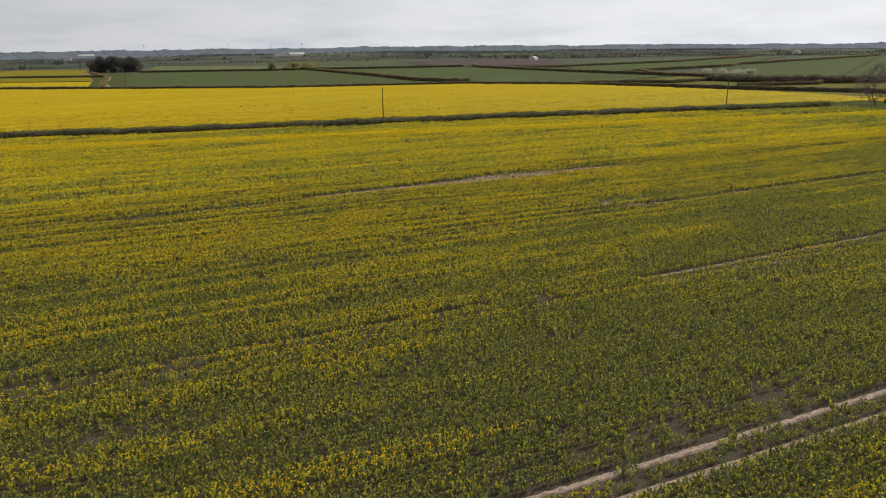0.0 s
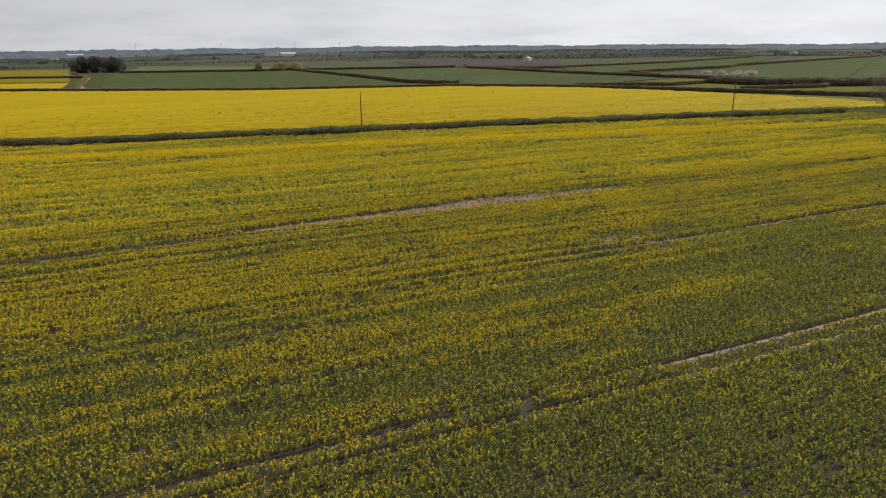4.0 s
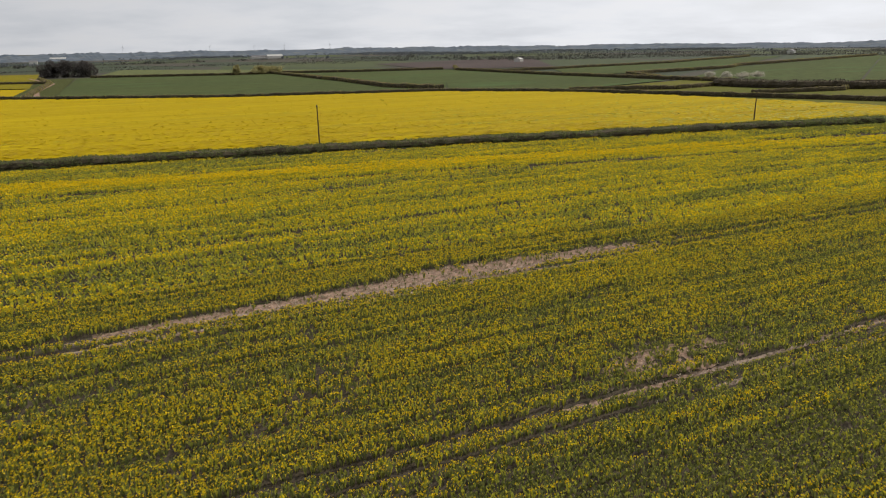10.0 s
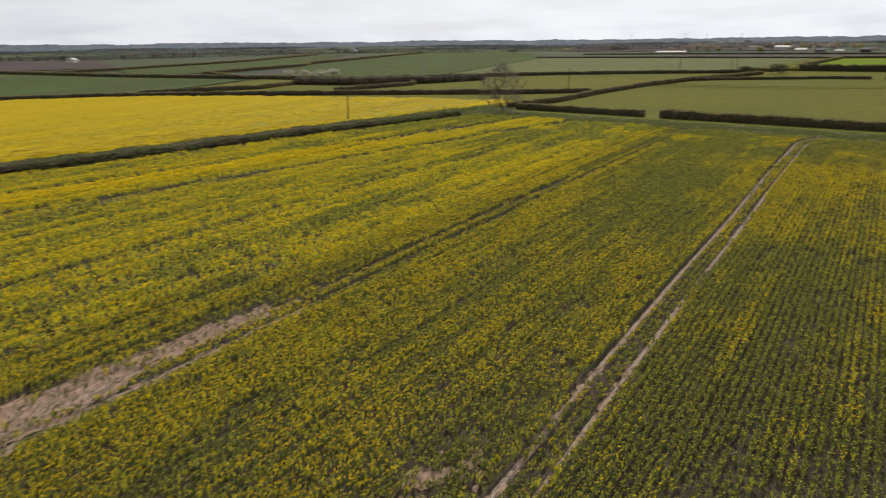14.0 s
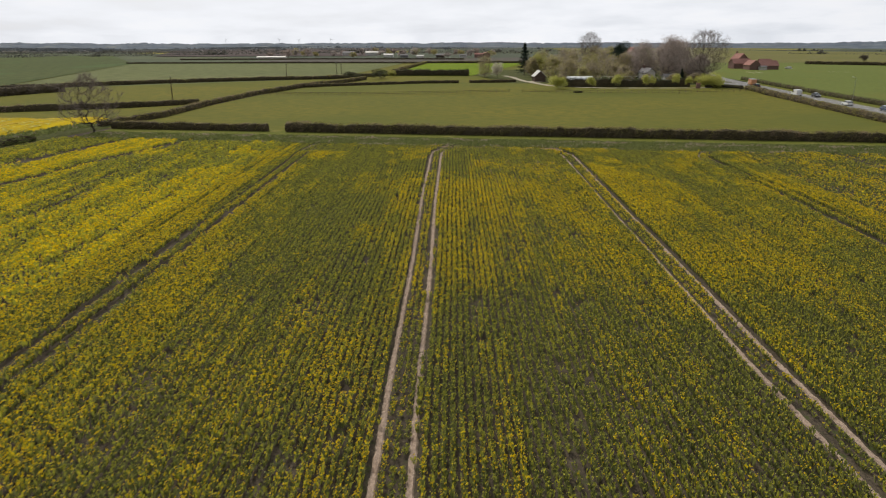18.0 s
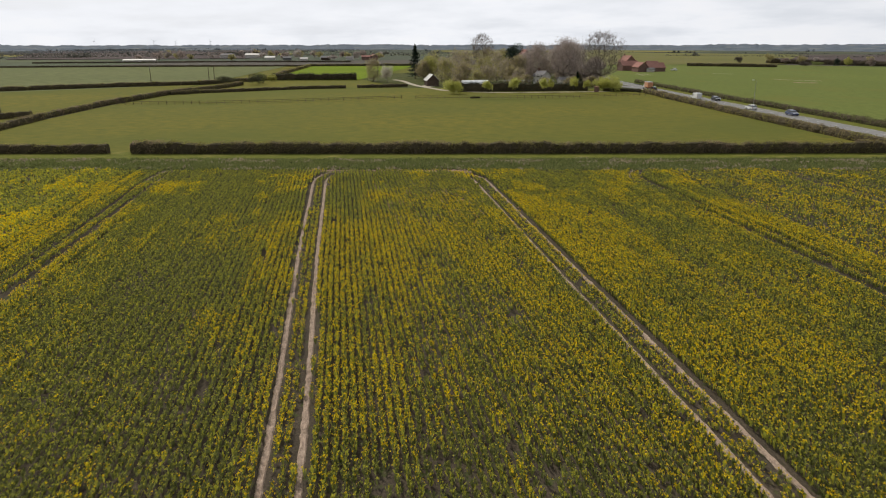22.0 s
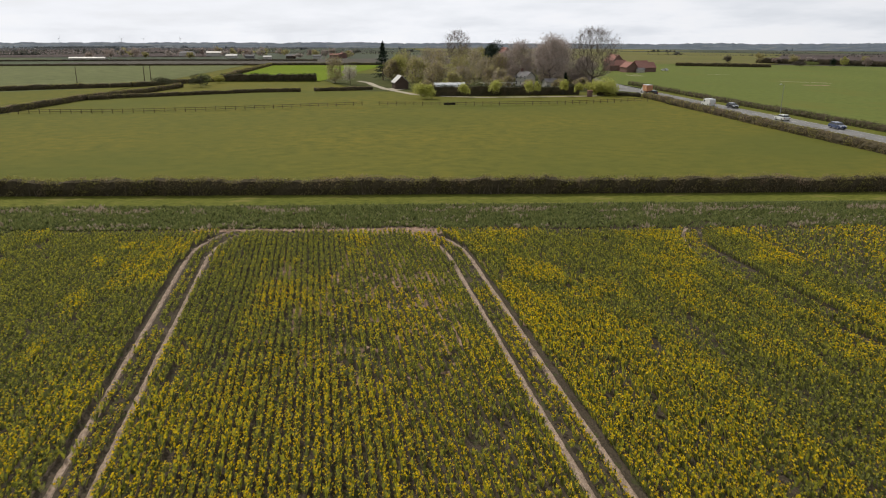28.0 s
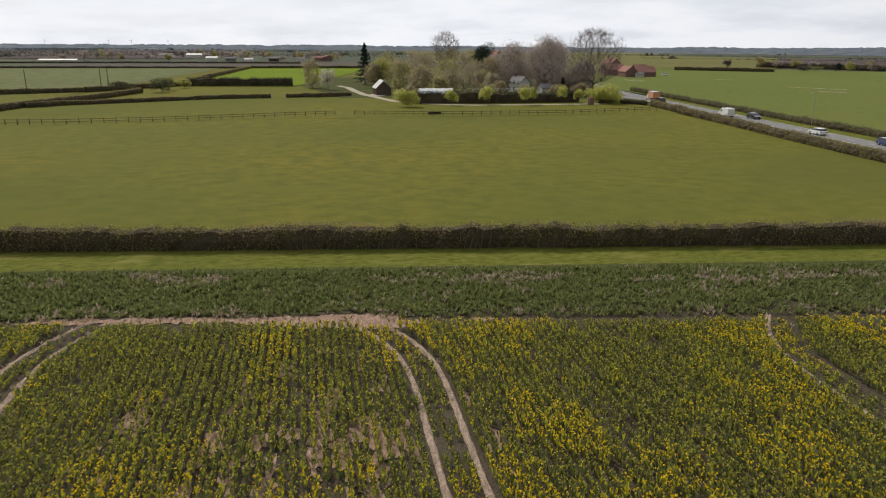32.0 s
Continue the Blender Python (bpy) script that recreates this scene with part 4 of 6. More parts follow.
def hedge(pts, h, w, label, leaf="hedge_leaf", per=60, size=0.22, step=1.0, core="hedge_core", name="hedge", top=0.35, seed=1):
    """An uneven hedge: twiggy core, leaves over it, bare at the foot."""
    p, d = along(pts, step)
    x0, y0 = p[0]
    z0 = ground_z(p[:, 0], p[:, 1])
    ob = thing(name, x0, y0, label, "hedge")
    zb = float(ground_z(x0, y0))
    nrm = np.stack([-d[:, 1], d[:, 0]], 1)
    hh = h * (0.82 + top * fbm(p[:, 0] / 4.0, p[:, 1] / 4.0, seed) + 0.12 * rng.uniform(-0.5, 0.5, len(p)))
    ww = w * (0.75 + 0.5 * fbm(p[:, 0] / 3.0, p[:, 1] / 3.0, seed + 3))
    prof = ((-0.38, 0.0), (-0.44, 0.45), (-0.34, 0.86), (0.0, 0.95), (0.34, 0.86), (0.44, 0.45), (0.38, 0.0))
    rows = []
    for o, z in prof:
        q = p + nrm * (o * ww + 0.12 * w * rng.uniform(-0.5, 0.5, len(p)))[:, None]
        rows.append(np.stack([q[:, 0] - x0, q[:, 1] - y0, z0 - zb + z * hh * (1 + 0.06 * rng.uniform(-1, 1, len(p)))], 1))
    b = Build()
    n = len(p)
    i = np.arange(n - 1)
    for k in range(len(rows) - 1):
        b.shared(np.concatenate([rows[k], rows[k + 1]]), np.stack([i, i + 1, i + n + 1, i + n], 1))
    for e in (0, n - 1):
        b.faces(np.stack([r[e] for r in rows])[None])
    tagged(part("core", b, core, ob), kind="stuff" if name != "hedge" else "")
    length = n * step
    m = int(length * per)
    t = rng.uniform(0, n - 1.001, m)
    j = t.astype(int)
    fr = t - j
    cen = p[j] * (1 - fr[:, None]) + p[np.minimum(j + 1, n - 1)] * fr[:, None]
    a = rng.uniform(-0.25, math.pi + 0.25, m)
    hj, wj = hh[j] * (1 - fr) + hh[np.minimum(j + 1, n - 1)] * fr, ww[j]
    rad = rng.uniform(0.88, 1.12, m)
    o = np.sign(np.cos(a)) * np.abs(np.cos(a)) ** 0.55 * wj * 0.5 * rad
    z = np.clip(np.abs(np.sin(a)) ** 0.7 * rad, 0.06, 1.2) * hj
    clump = fbm(cen[:, 0] / 1.1 + o, cen[:, 1] / 1.1 + z, seed + 7) > 0.40 + (0.10 if per >= 140 else 0.05) * np.clip(1 - z / hj, 0, 1)
    q = cen + nrm[j] * o[:, None]
    pos = np.stack([q[:, 0] - x0, q[:, 1] - y0, ground_z(q[:, 0], q[:, 1]) - zb + z], 1)
    lb = Build()
    leaves(lb, pos[clump], size, 0)
    part("foliage", lb, leaf, ob)
    if per >= 200:
        k = np.flatnonzero(rng.uniform(0, 1, m) < 0.016)
        foot = np.stack([q[k, 0] - x0, q[k, 1] - y0, ground_z(q[k, 0], q[k, 1]) - zb], 1)
        tip = foot + np.stack([rng.normal(0, 0.45, len(k)), rng.normal(0, 0.45, len(k)), hj[k] * rng.uniform(0.5, 1.05, len(k))], 1)
        sb = Build()
        tubes(sb, foot, tip, 0.028, 0.010, 3)
        tagged(part("stem_growth", sb, "hedge_stem", ob), kind="stuff")
    return ob


hedge([(float(x), float(north_edge(x)) + 6.0) for x in range(-72, 215, 12)], 1.35, 5.2, "dense dark green rank growth filling the ditch", "reed", 190, 0.34, 1.2, name="ditch_thicket", top=0.5, seed=41)
ys = lambda *v: [(float(hedge_x(y)), y) for y in v]
hedge(ys(-36, 0, 40, 80, 107.4), 2.0, 2.1, "clipped field hedge of brown twigs and young green leaves", per=270, size=0.2, step=0.7, top=0.5)
hedge(ys(111.8, 130, 150), 1.8, 1.6, "clipped brown and green field hedge beside the gateway", per=150, size=0.2, step=0.8, seed=5)
hedge([(225, 154), (248, 148), (283, 147), (322, 143), (362, 135), (395, 121), (420, 114)], 1.7, 1.8, "low dark field hedge winding past the meadow", per=60, size=0.3, seed=9)
hedge([(345, 262), (367, 234), (389, 207), (409, 170), (424, 134)], 1.9, 2.2, "dark hedge between meadow and wheat", per=45, size=0.35, seed=12)
hedge([(258, 248), (298, 238), (345, 262)], 1.9, 2.2, "dark hedge behind the small meadow", per=40, size=0.35, seed=13)
hedge([(272, 172), (280, 160), (287, 152)], 1.9, 2.0, "dark hedge at the corner of the meadow", per=50, size=0.3, seed=14)
hedge([(-330, 650), (-160, 540), (-75, 492), (-5, 438), (75, 382), (165, 352), (206, 310), (240, 246), (262, 196), (272, 172)], 1.9, 2.4, "long dark hedge behind the yellow rape", per=26, size=0.45, step=1.6, seed=15)
hedge([(160, 700), (165, 500), (163, 410), (177, 368)], 2.4, 3.5, "tall dark hedge between wheat fields", per=22, size=0.6, step=2.0, seed=16)
hedge([(11, 748), (130, 690), (160, 700), (235, 655), (304, 640)], 2.2, 3.0, "dark hedge behind the wheat", per=16, size=0.7, step=2.5, seed=17)
hedge([(340, 690), (304, 610), (303, 455), (313, 346), (316, 312)], 2.2, 3.0, "dark hedge between green fields", per=20, size=0.6, step=2.2, seed=18)
hedge([(313, 360), (340, 425), (456, 447), (490, 473), (640, 520), (835, 590)], 2.2, 3.0, "dark hedge between far wheat fields", per=14, size=0.7, step=2.5, seed=19)
hedge([(304, 545), (365, 552), (522, 585), (760, 705)], 2.2, 3.0, "dark hedge between far wheat fields", per=12, size=0.8, step=3.0, seed=20)
hedge([(288, 296), (292, 268), (312, 240), (342, 228)], 3.2, 9.0, "belt of brown bare scrub", "scrub", 90, 0.6, 1.6, name="scrub_belt", seed=21)
hedge([(216, 314), (258, 290), (288, 296)], 2.0, 2.5, "dark hedge beside the brown scrub", per=30, size=0.5, step=2.0, seed=22)
hedge([(-14, 452), (-14, 640), (-30, 760)], 2.0, 3.0, "dark hedge beside the farm lane", per=16, size=0.7, step=2.5, seed=23)
hedge([(-14, 648), (-200, 760), (-430, 905)], 2.0, 3.0, "dark hedge between rape fields", per=12, size=0.8, step=3.0, seed=24)
hedge([(364, 133), (388, 84), (390, 67)], 1.4, 1.6, "clipped low hedge behind the paddock", per=70, size=0.25, seed=25)
hedge([(391, 62), (395, 48), (398, 40)], 1.4, 1.6, "clipped low hedge beside the drive", per=70, size=0.25, seed=26)
hedge([(458, 104), (455, 61)], 3.2, 2.5, "dense dark evergreen hedge below the bright field", "hedge_dark", 120, 0.35, seed=27)
hedge([(424, 134), (458, 106), (520, 104), (640, 92)], 1.8, 2.0, "field hedge beside the bright grass", per=24, size=0.5, step=1.6, seed=28)
hedge([(640, 335), (646, 210), (641, 96)], 1.2, 2.2, "low hedge behind the pale wheat", "scrub", 16, size=0.6, step=2.0, seed=36)
hedge([(742, 330), (752, 180), (740, 60)], 1.2, 2.4, "low hedge before the far farm buildings", "scrub", 14, size=0.7, step=2.4, seed=37)
hedge([(640, 92), (640, 10)], 1.8, 2.0, "far dark field hedge behind bright grass", per=16, size=0.6, step=2.0, seed=29)
hedge([(364, 23), (363, 0), (364, -31)], 3.3, 2.0, "tall clipped dark evergreen hedge beside the drive", "hedge_dark", 160, 0.3, seed=30)
hedge([(203, -37), (245, -39.5), (271, -41.5), (309, -45.5), (350, -50)], 1.7, 2.6, "brown twiggy hedge along the road", per=110, size=0.24, step=0.9, seed=31)
hedge([(352, -49), (357, -44), (359, -36)], 1.3, 1.6, "low dark hedge at the farm entrance", "hedge_dark", 90, 0.25, seed=32)
hedge([(130, -56), (215, -60), (271, -63), (300, -64.5), (340, -67), (414, -73)], 1.6, 2.2, "green clipped roadside hedge", "rank", 90, 0.26, seed=33)
hedge([(612, -198), (596, -222), (578, -252)], 2.4, 3.0, "dark hedge at the back of the wheat", per=40, size=0.5, step=1.6, seed=34)
hedge([(668, -300), (620, -330), (585, -350), (560, -400), (520, -450)], 3.0, 5.0, "brown and olive bushes along the far field edge", "scrub", 60, 0.6, 1.8, name="bush_row", top=1.0, seed=35)

# ---- trees ----


def skeleton_limbs(height, spread, levels, first, seed, fork=3, lean=0.0, rise=0.06):
    """Limbs of a tree as start, end and radius, from trunk to twigs."""
    r = np.random.default_rng(seed)
    segs, tips = [], []

    def grow(p, d, length, rad, level):
        n = 3 if level < 2 else 2
        for k in range(n):
            d = d + r.normal(0, 0.13, 3) + np.array([0, 0, rise if level else 0.0])
            d = d / np.linalg.norm(d)
            q = p + d * length / n
            r1 = rad * (1 - 0.28 / n * (k + 1))
            segs.append((p, q, rad * (1 - 0.28 / n * k), r1, level))
            if level >= 1 and level < levels and r.uniform() < 0.75:
                side = np.cross(d, r.normal(size=3))
                side /= np.linalg.norm(side)
                grow(q, d * 0.62 + side * 0.75 * spread, length * 0.52, r1 * 0.5, level + 1)
            p = q
        if level < levels:
            for k in range(fork):
                side = np.cross(d, r.normal(size=3))
                side /= np.linalg.norm(side)
                grow(p, d * 0.8 + side * r.uniform(0.35, 0.75) * spread, length * r.uniform(0.58, 0.78), rad * 0.62, level + 1)
        else:
            tips.append(p)

    grow(np.zeros(3), np.array([lean, 0, 1.0]), first * height, height * 0.017, 0)
    top = max(s[1][2] for s in segs)
    k = height / top
    return [(a * k, b_ * k, ra, rb, lv) for a, b_, ra, rb, lv in segs], np.array(tips) * k


def grown_limbs(height, radius, base, n, seed, vase=0.6):
    """Limbs that reach out from the trunk to points spread through the crown."""
    r = np.random.default_rng(seed)
    fork = height * base
    pts = [np.array([0, 0, -0.2])] + [np.array([r.normal(0, 0.012), r.normal(0, 0.012), s]) * [height, height, fork] for s in (0.35, 0.7, 1.0)]
    par, run = [-1, 0, 1, 2], [0, 0, 0, 0]
    s = r.uniform(0.02, 1, n) ** 0.85
    a = np.arange(n) * 2.4 + r.normal(0, 0.4, n)
    ph = r.uniform(0, 6.28, 3)
    lobe = 1 + 0.16 * np.sin(2 * a + ph[0]) + 0.12 * np.sin(5 * a + ph[1] + 4 * s)
    prof = (0.30 + 0.70 * np.sin(np.pi * np.clip(s * (1.0 - 0.35 * vase) + 0.10, 0, 1)) ** 0.8) * np.clip((1.04 - s) * 5, 0.15, 1) ** 0.6
    rr = radius * prof * lobe * r.uniform(0.03, 1, n) ** 0.52
    tops = 1 - 0.10 * r.uniform(0, 1, n)
    tg = np.stack([np.cos(a) * rr, np.sin(a) * rr, fork + s * (height - fork) * tops], 1)
    for k in np.argsort(np.linalg.norm(tg - [0, 0, fork], axis=1)):
        q = np.array(pts)
        d = np.linalg.norm(q - tg[k], axis=1)
        cost = d + 0.22 * np.array(run) + 2.5 * np.maximum(0, q[:, 2] - tg[k][2] + 0.35 * d) + 99.0 * (np.arange(len(q)) < 2)
        j = int(np.argmin(cost))
        L = d[j]
        mid = (pts[j] + tg[k]) / 2 + np.array([0, 0, -0.06 * L]) + r.normal(0, 0.07, 3) * L
        pts += [mid, tg[k]]
        par += [j, len(pts) - 2]
        run += [run[j] + L / 2, run[j] + L]
    m = len(pts)
    cnt = np.zeros(m)
    for i in range(m - 1, 0, -1):
        cnt[i] += 1
        cnt[par[i]] += cnt[i]
    rad = np.maximum(height * 0.017 * (cnt / cnt[1]) ** 0.52, 0.014)
    rad[0] = rad[1] * 1.15
    segs = []
    for i in range(1, m):
        lv = 1 if cnt[i] > 0.12 * m else 2 if cnt[i] > 5 else 3
        segs.append((pts[par[i]], pts[i], min(rad[par[i]], rad[i] * 1.35), rad[i], lv))
    return segs, tg


def limbs_mesh(segs, thick=1.0):
    b = Build()
    a = np.array([s[0] for s in segs])
    c = np.array([s[1] for s in segs])
    ra, rb = np.array([s[2] for s in segs]) * thick, np.array([s[3] for s in segs]) * thick
    lv = np.array([s[4] for s in segs])
    for sides, on in ((6, lv <= 1), (4, lv == 2), (3, lv > 2)):
        if on.any():
            tubes(b, a[on], c[on], np.maximum(ra[on], 0.018), np.maximum(rb[on], 0.012), sides)
    return b


def twig_spray(b, segs, tips, n, length, rad=0.012, min_level=2):
    """Fine twigs from the outer limbs."""
    pool = [s for s in segs if s[4] >= min_level]
    j = rng.integers(0, len(pool), n)
    a, c = np.array([s[0] for s in pool]), np.array([s[1] for s in pool])
    f = rng.uniform(0, 1, (n, 1))
    p = a[j] * (1 - f) + c[j] * f
    d = (c[j] - a[j])
    d /= np.linalg.norm(d, axis=1, keepdims=True)
    d = d * 0.7 + rng.normal(0, 0.55, (n, 3)) + [[0, 0, 0.15]]
    d /= np.linalg.norm(d, axis=1, keepdims=True)
    L = rng.uniform(0.5, 1.2, (n, 1)) * length
    side = np.cross(d, rng.normal(size=(n, 3)))
    side /= np.linalg.norm(side, axis=1, keepdims=True)
    e = p + d * L + rng.normal(0, 0.08, (n, 3)) * length
    return b.faces(np.stack([p - side * rad, p + side * rad, e], 1))


def bare_tree(x, y, height, label, spread=6.0, twigs=3000, twig_mat="twig", seed=1, levels=200, first=0.26, leaf=None, nleaf=0, leaf_size=0.25, rad=0.02, turn=0.0, rise=0.6, long=0.075, wood="bark"):
    ob = thing("bare_tree" if not leaf else "budding_tree", x, y, label, "tree", turn)
    segs, tips = grown_limbs(height, spread, first, levels, seed, rise)
    part("trunk", limbs_mesh(segs), wood, ob)
    b = Build()
    twig_spray(b, segs, tips, twigs, height * long, rad)
    tagged(part("twig_crown", b, twig_mat, ob), kind="stuff")
    if leaf:
        lb = Build()
        pool = np.array([s[1] for s in segs if s[4] >= 2])
        p = pool[rng.integers(0, len(pool), nleaf)] + rng.normal(0, height * 0.035, (nleaf, 3))
        leaves(lb, p, leaf_size)
        part("crown", lb, leaf, ob)
    return ob


def leafy_tree(x, y, height, radius, label, leaf, n=2500, size=0.3, seed=1, droop=0.0, name="tree", base=0.15, flatten=1.0):
    """Trunk, limbs and a gapped crown made of clumps of leaves."""
    ob = thing(name, x, y, label, "tree")
    segs, tips = skeleton_limbs(height * 0.85, 0.9, 2, 0.3, seed)
    part("trunk", limbs_mesh(segs, 0.9), "bark", ob)
    r = np.random.default_rng(seed + 100)
    nc = 16
    c = r.normal(size=(nc, 3))
    c /= np.linalg.norm(c, axis=1, keepdims=True)
    c *= r.uniform(0.25, 0.85, (nc, 1))
    half = height * (1 - base) / 2
    c = c * [[radius, radius, half]] + [[0, 0, height * base + half]]
    j = r.integers(0, nc, n)
    g = r.normal(size=(n, 3))
    g /= np.linalg.norm(g, axis=1, keepdims=True)
    p = c[j] + g * r.uniform(0.35, 1.0, (n, 1)) ** 0.6 * [[radius * 0.45, radius * 0.45, half * 0.42]] * r.uniform(0.7, 1.15, (nc, 1))[j]
    p[:, 2] = np.maximum(p[:, 2], 0.15)
    if droop:
        out = np.hypot(p[:, 0], p[:, 1])
        p[:, 2] -= droop * out * r.uniform(0, 1, n)
        p[:, 2] = np.maximum(p[:, 2], 0.2)
    b = Build()
    leaves(b, p, size, 0, 0.0, droop * 1.2, 0.45)
    part("crown", b, leaf, ob)
    return ob


def conifer(x, y, height, radius, label, n=2600, seed=1, name="conifer"):
    ob = thing(name, x, y, label, "tree")
    b = Build()
    tubes(b, [(0, 0, 0)], [(0, 0, height * 0.97)], height * 0.02, 0.03, 6)
    part("trunk", b, "bark", ob)
    r = np.random.default_rng(seed)
    t = r.uniform(0.08, 1, n) ** 0.9
    tier = np.floor(t * 11) / 11
    rr = radius * (1 - t) ** 0.8 * (0.65 + 0.5 * ((t * 11) % 1 < 0.5)) * r.uniform(0.3, 1, n) ** 0.5
    a = r.uniform(0, 6.28, n) + tier * 9
    lob = 0.75 + 0.35 * np.sin(a * 3 + tier * 20)
    p = np.stack([np.cos(a) * rr * lob, np.sin(a) * rr * lob, t * height - 0.18 * rr], 1)
    lb = Build()
    leaves(lb, p, 0.75, 0, 0.4, 0.3, 0.4)
    part("crown", lb, "conifer", ob)
    return ob


def haze_tree(x, y, height, radius, label, mats, seed, n=5200, base=0.22, size=1.0, name="bare_tree", fine=0.07):
    """A tree in bud: limbs inside a dense round haze of fine twigs."""
    ob = thing(name, x, y, label, "tree")
    segs, tips = grown_limbs(height * 0.94, radius * 0.92, base, 60 if height < 14 else 120, seed, 0.5)
    part("trunk", limbs_mesh(segs), "bark", ob)
    r = np.random.default_rng(seed + 500)
    pool = [s for s in segs if s[4] >= 2 and s[1][2] > height * base * 0.9]
    j = r.integers(0, len(pool), n)
    f = r.uniform(0, 1.15, (n, 1))
    p = np.array([s[0] for s in pool])[j] * (1 - f) + np.array([s[1] for s in pool])[j] * f + np.clip(r.normal(size=(n, 3)), -1.8, 1.8) * [[0.19 * radius, 0.19 * radius, 0.075 * height]]
    p[:, 2] = np.maximum(p[:, 2], 0.3)
    for i, m in enumerate(mats):
        b = Build()
        on = (np.arange(n) % len(mats)) == i
        if "twig" in m:
            pp = p[on]
            d = rng.normal(size=(len(pp), 3)) + [[0, 0, 0.5]]
            d /= np.linalg.norm(d, axis=1, keepdims=True)
            sd = np.cross(d, rng.normal(size=(len(pp), 3)))
            sd *= size * fine * 0.6 / np.linalg.norm(sd, axis=1, keepdims=True)
            b.faces(np.stack([pp - d * size * 0.5 - sd, pp - d * size * 0.5 + sd, pp + d * size * 0.6], 1))
        else:
            leaves(b, p[on], size * 0.75, 0, 0, -0.3, 0.4)
        tagged(part("twig_crown" if "twig" in m else "crown", b, m, ob), kind="stuff" if "twig" in m else "")
    return ob


bare_tree(214.5, 150.5, 13.4, "bare spreading dark tree at the corner of the field", 7.6, 9000, "twig_dark", 3, 420, 0.16, rad=0.011, rise=0.1, long=0.095, wood="bark_dark")
# farm trees
bare_tree(377, -41, 23.5, "tall bare tree with open grey branches by the drive", 9.8, 15000, "twig_dark", 11, 900, 0.22, rad=0.014, rise=0.9, long=0.085)
for k, (x, y, h, r_) in enumerate(((424, -26, 18.5, 8.5), (412, -36, 20.5, 9), (430, -45, 19.5, 9), (402, -47, 12, 6), (440, -24, 13.5, 6), (458, -48, 16, 7), (470, -58, 14, 7))):
    haze_tree(x, y, h, r_, "broad bare brown tree with dense fine twigs", ["twig", "twig_grey"], 90 + k, 6500, 0.18, 1.5, fine=0.07)
bare_tree(478, -9, 23, "tall thin bare grey tree above the garden", 7.5, 10000, "twig_dark", 8, 700, 0.3, rad=0.014, rise=0.9, long=0.08)
spots = ((404, 14, 11, 5, 0), (396, 5, 10, 4.5, 1), (412, 2, 13, 5.5, 2), (401, -8, 9, 4.5, 0), (391, -9, 8, 4, 1), (418, 20, 12, 5, 2), (428, 10, 15, 6, 0), (434, -8, 15, 6, 1), (420, -16, 13, 5, 0), (388, 10, 7, 3.5, 2), (384, -10, 6, 3.2, 0), (446, 18, 12, 5, 1), (438, 28, 10, 4, 0), (450, -16, 12, 6, 2), (462, 8, 15, 6, 1), (470, -10, 16, 6, 0), (458, -24, 13, 5, 0), (480, 18, 14, 6, 2), (488, -2, 15, 6, 1), (485, -22, 15, 6, 2), (376, 22, 4.5, 3, 0), (374, -4, 5, 3, 2), (375, -16, 5, 3, 1), (376, -28, 5, 3, 0), (422, -10, 12, 5, 1), (431, -40, 5.5, 3, 1), (440, -29, 7, 4, 2), (430, -51, 6, 4, 0), (446, -55, 7, 4, 1), (457, -40, 9, 5, 0), (466, -50, 9, 5, 1), (417, -50, 5, 3.5, 2), (408, -43, 5, 3, 0), (396, -45, 4.5, 3.2, 1), (386, -40, 4.5, 3, 0), (480, -46, 9, 5, 1))
for k, (x, y, h, r_, v) in enumerate(spots):
    haze_tree(x, y, h, r_, "budding olive-brown garden tree", (["twig", "olive"], ["twig_grey", "twig", "olive"], ["olive", "lime", "twig"])[v], 120 + k, 2900, 0.12, 0.9, "budding_tree", 0.1)
leafy_tree(441, 25, 12.5, 5.5, "round yellow-green tree beside the shed", "lime", 4200, 0.6, 31)
conifer(461, 30, 17.5, 5.6, "tall dark ragged pine behind the drive", 3600, 33, "pine_tree")
leafy_tree(452, -20, 19.0, 6.6, "dark spreading cedar among bare trees", "conifer", 5200, 0.7, 34, 0, "cedar_tree", 0.3)
conifer(398, -38, 6, 1.8, "small dark conical evergreen beside the house", 900, 35)
leafy_tree(428, 47, 8.5, 3.8, "tree covered in pale blossom by the drive", "blossom", 2400, 0.45, 36)
haze_tree(440, 53, 12, 4.5, "brown budding tree by the drive", ["twig", "olive"], 37, 3000, 0.15, 0.8, "budding_tree", 0.1)
leafy_tree(353, 26, 6.2, 3.9, "round young willow with fresh yellow-green leaves", "willow", 4200, 0.42, 38, 0.35, "willow_tree", 0.12)
for k, (x, y, h, r_) in enumerate(((357, 12, 5.2, 2.0), (359, 1, 6.0, 2.7), (355, -10, 6.0, 2.0), (357.5, -13.8, 5.2, 1.6), (358, -23.2, 6.2, 2.0), (358, -28.6, 5.2, 1.8))):
    leafy_tree(x, y, h, r_, "small weeping willow with fresh yellow-green leaves", "willow", 2000, 0.36, 40 + k, 0.75, "willow_tree", 0.36)
leafy_tree(357, -38.5, 6.6, 5.2, "broad bright yellow-green willow at the entrance", "willow", 6000, 0.45, 50, 0.4, "willow_tree", 0.08)
leafy_tree(361, -35, 5.6, 3.4, "bright yellow-green willow behind the gate pier", "willow", 2600, 0.45, 51, 0.4, "willow_tree", 0.08)
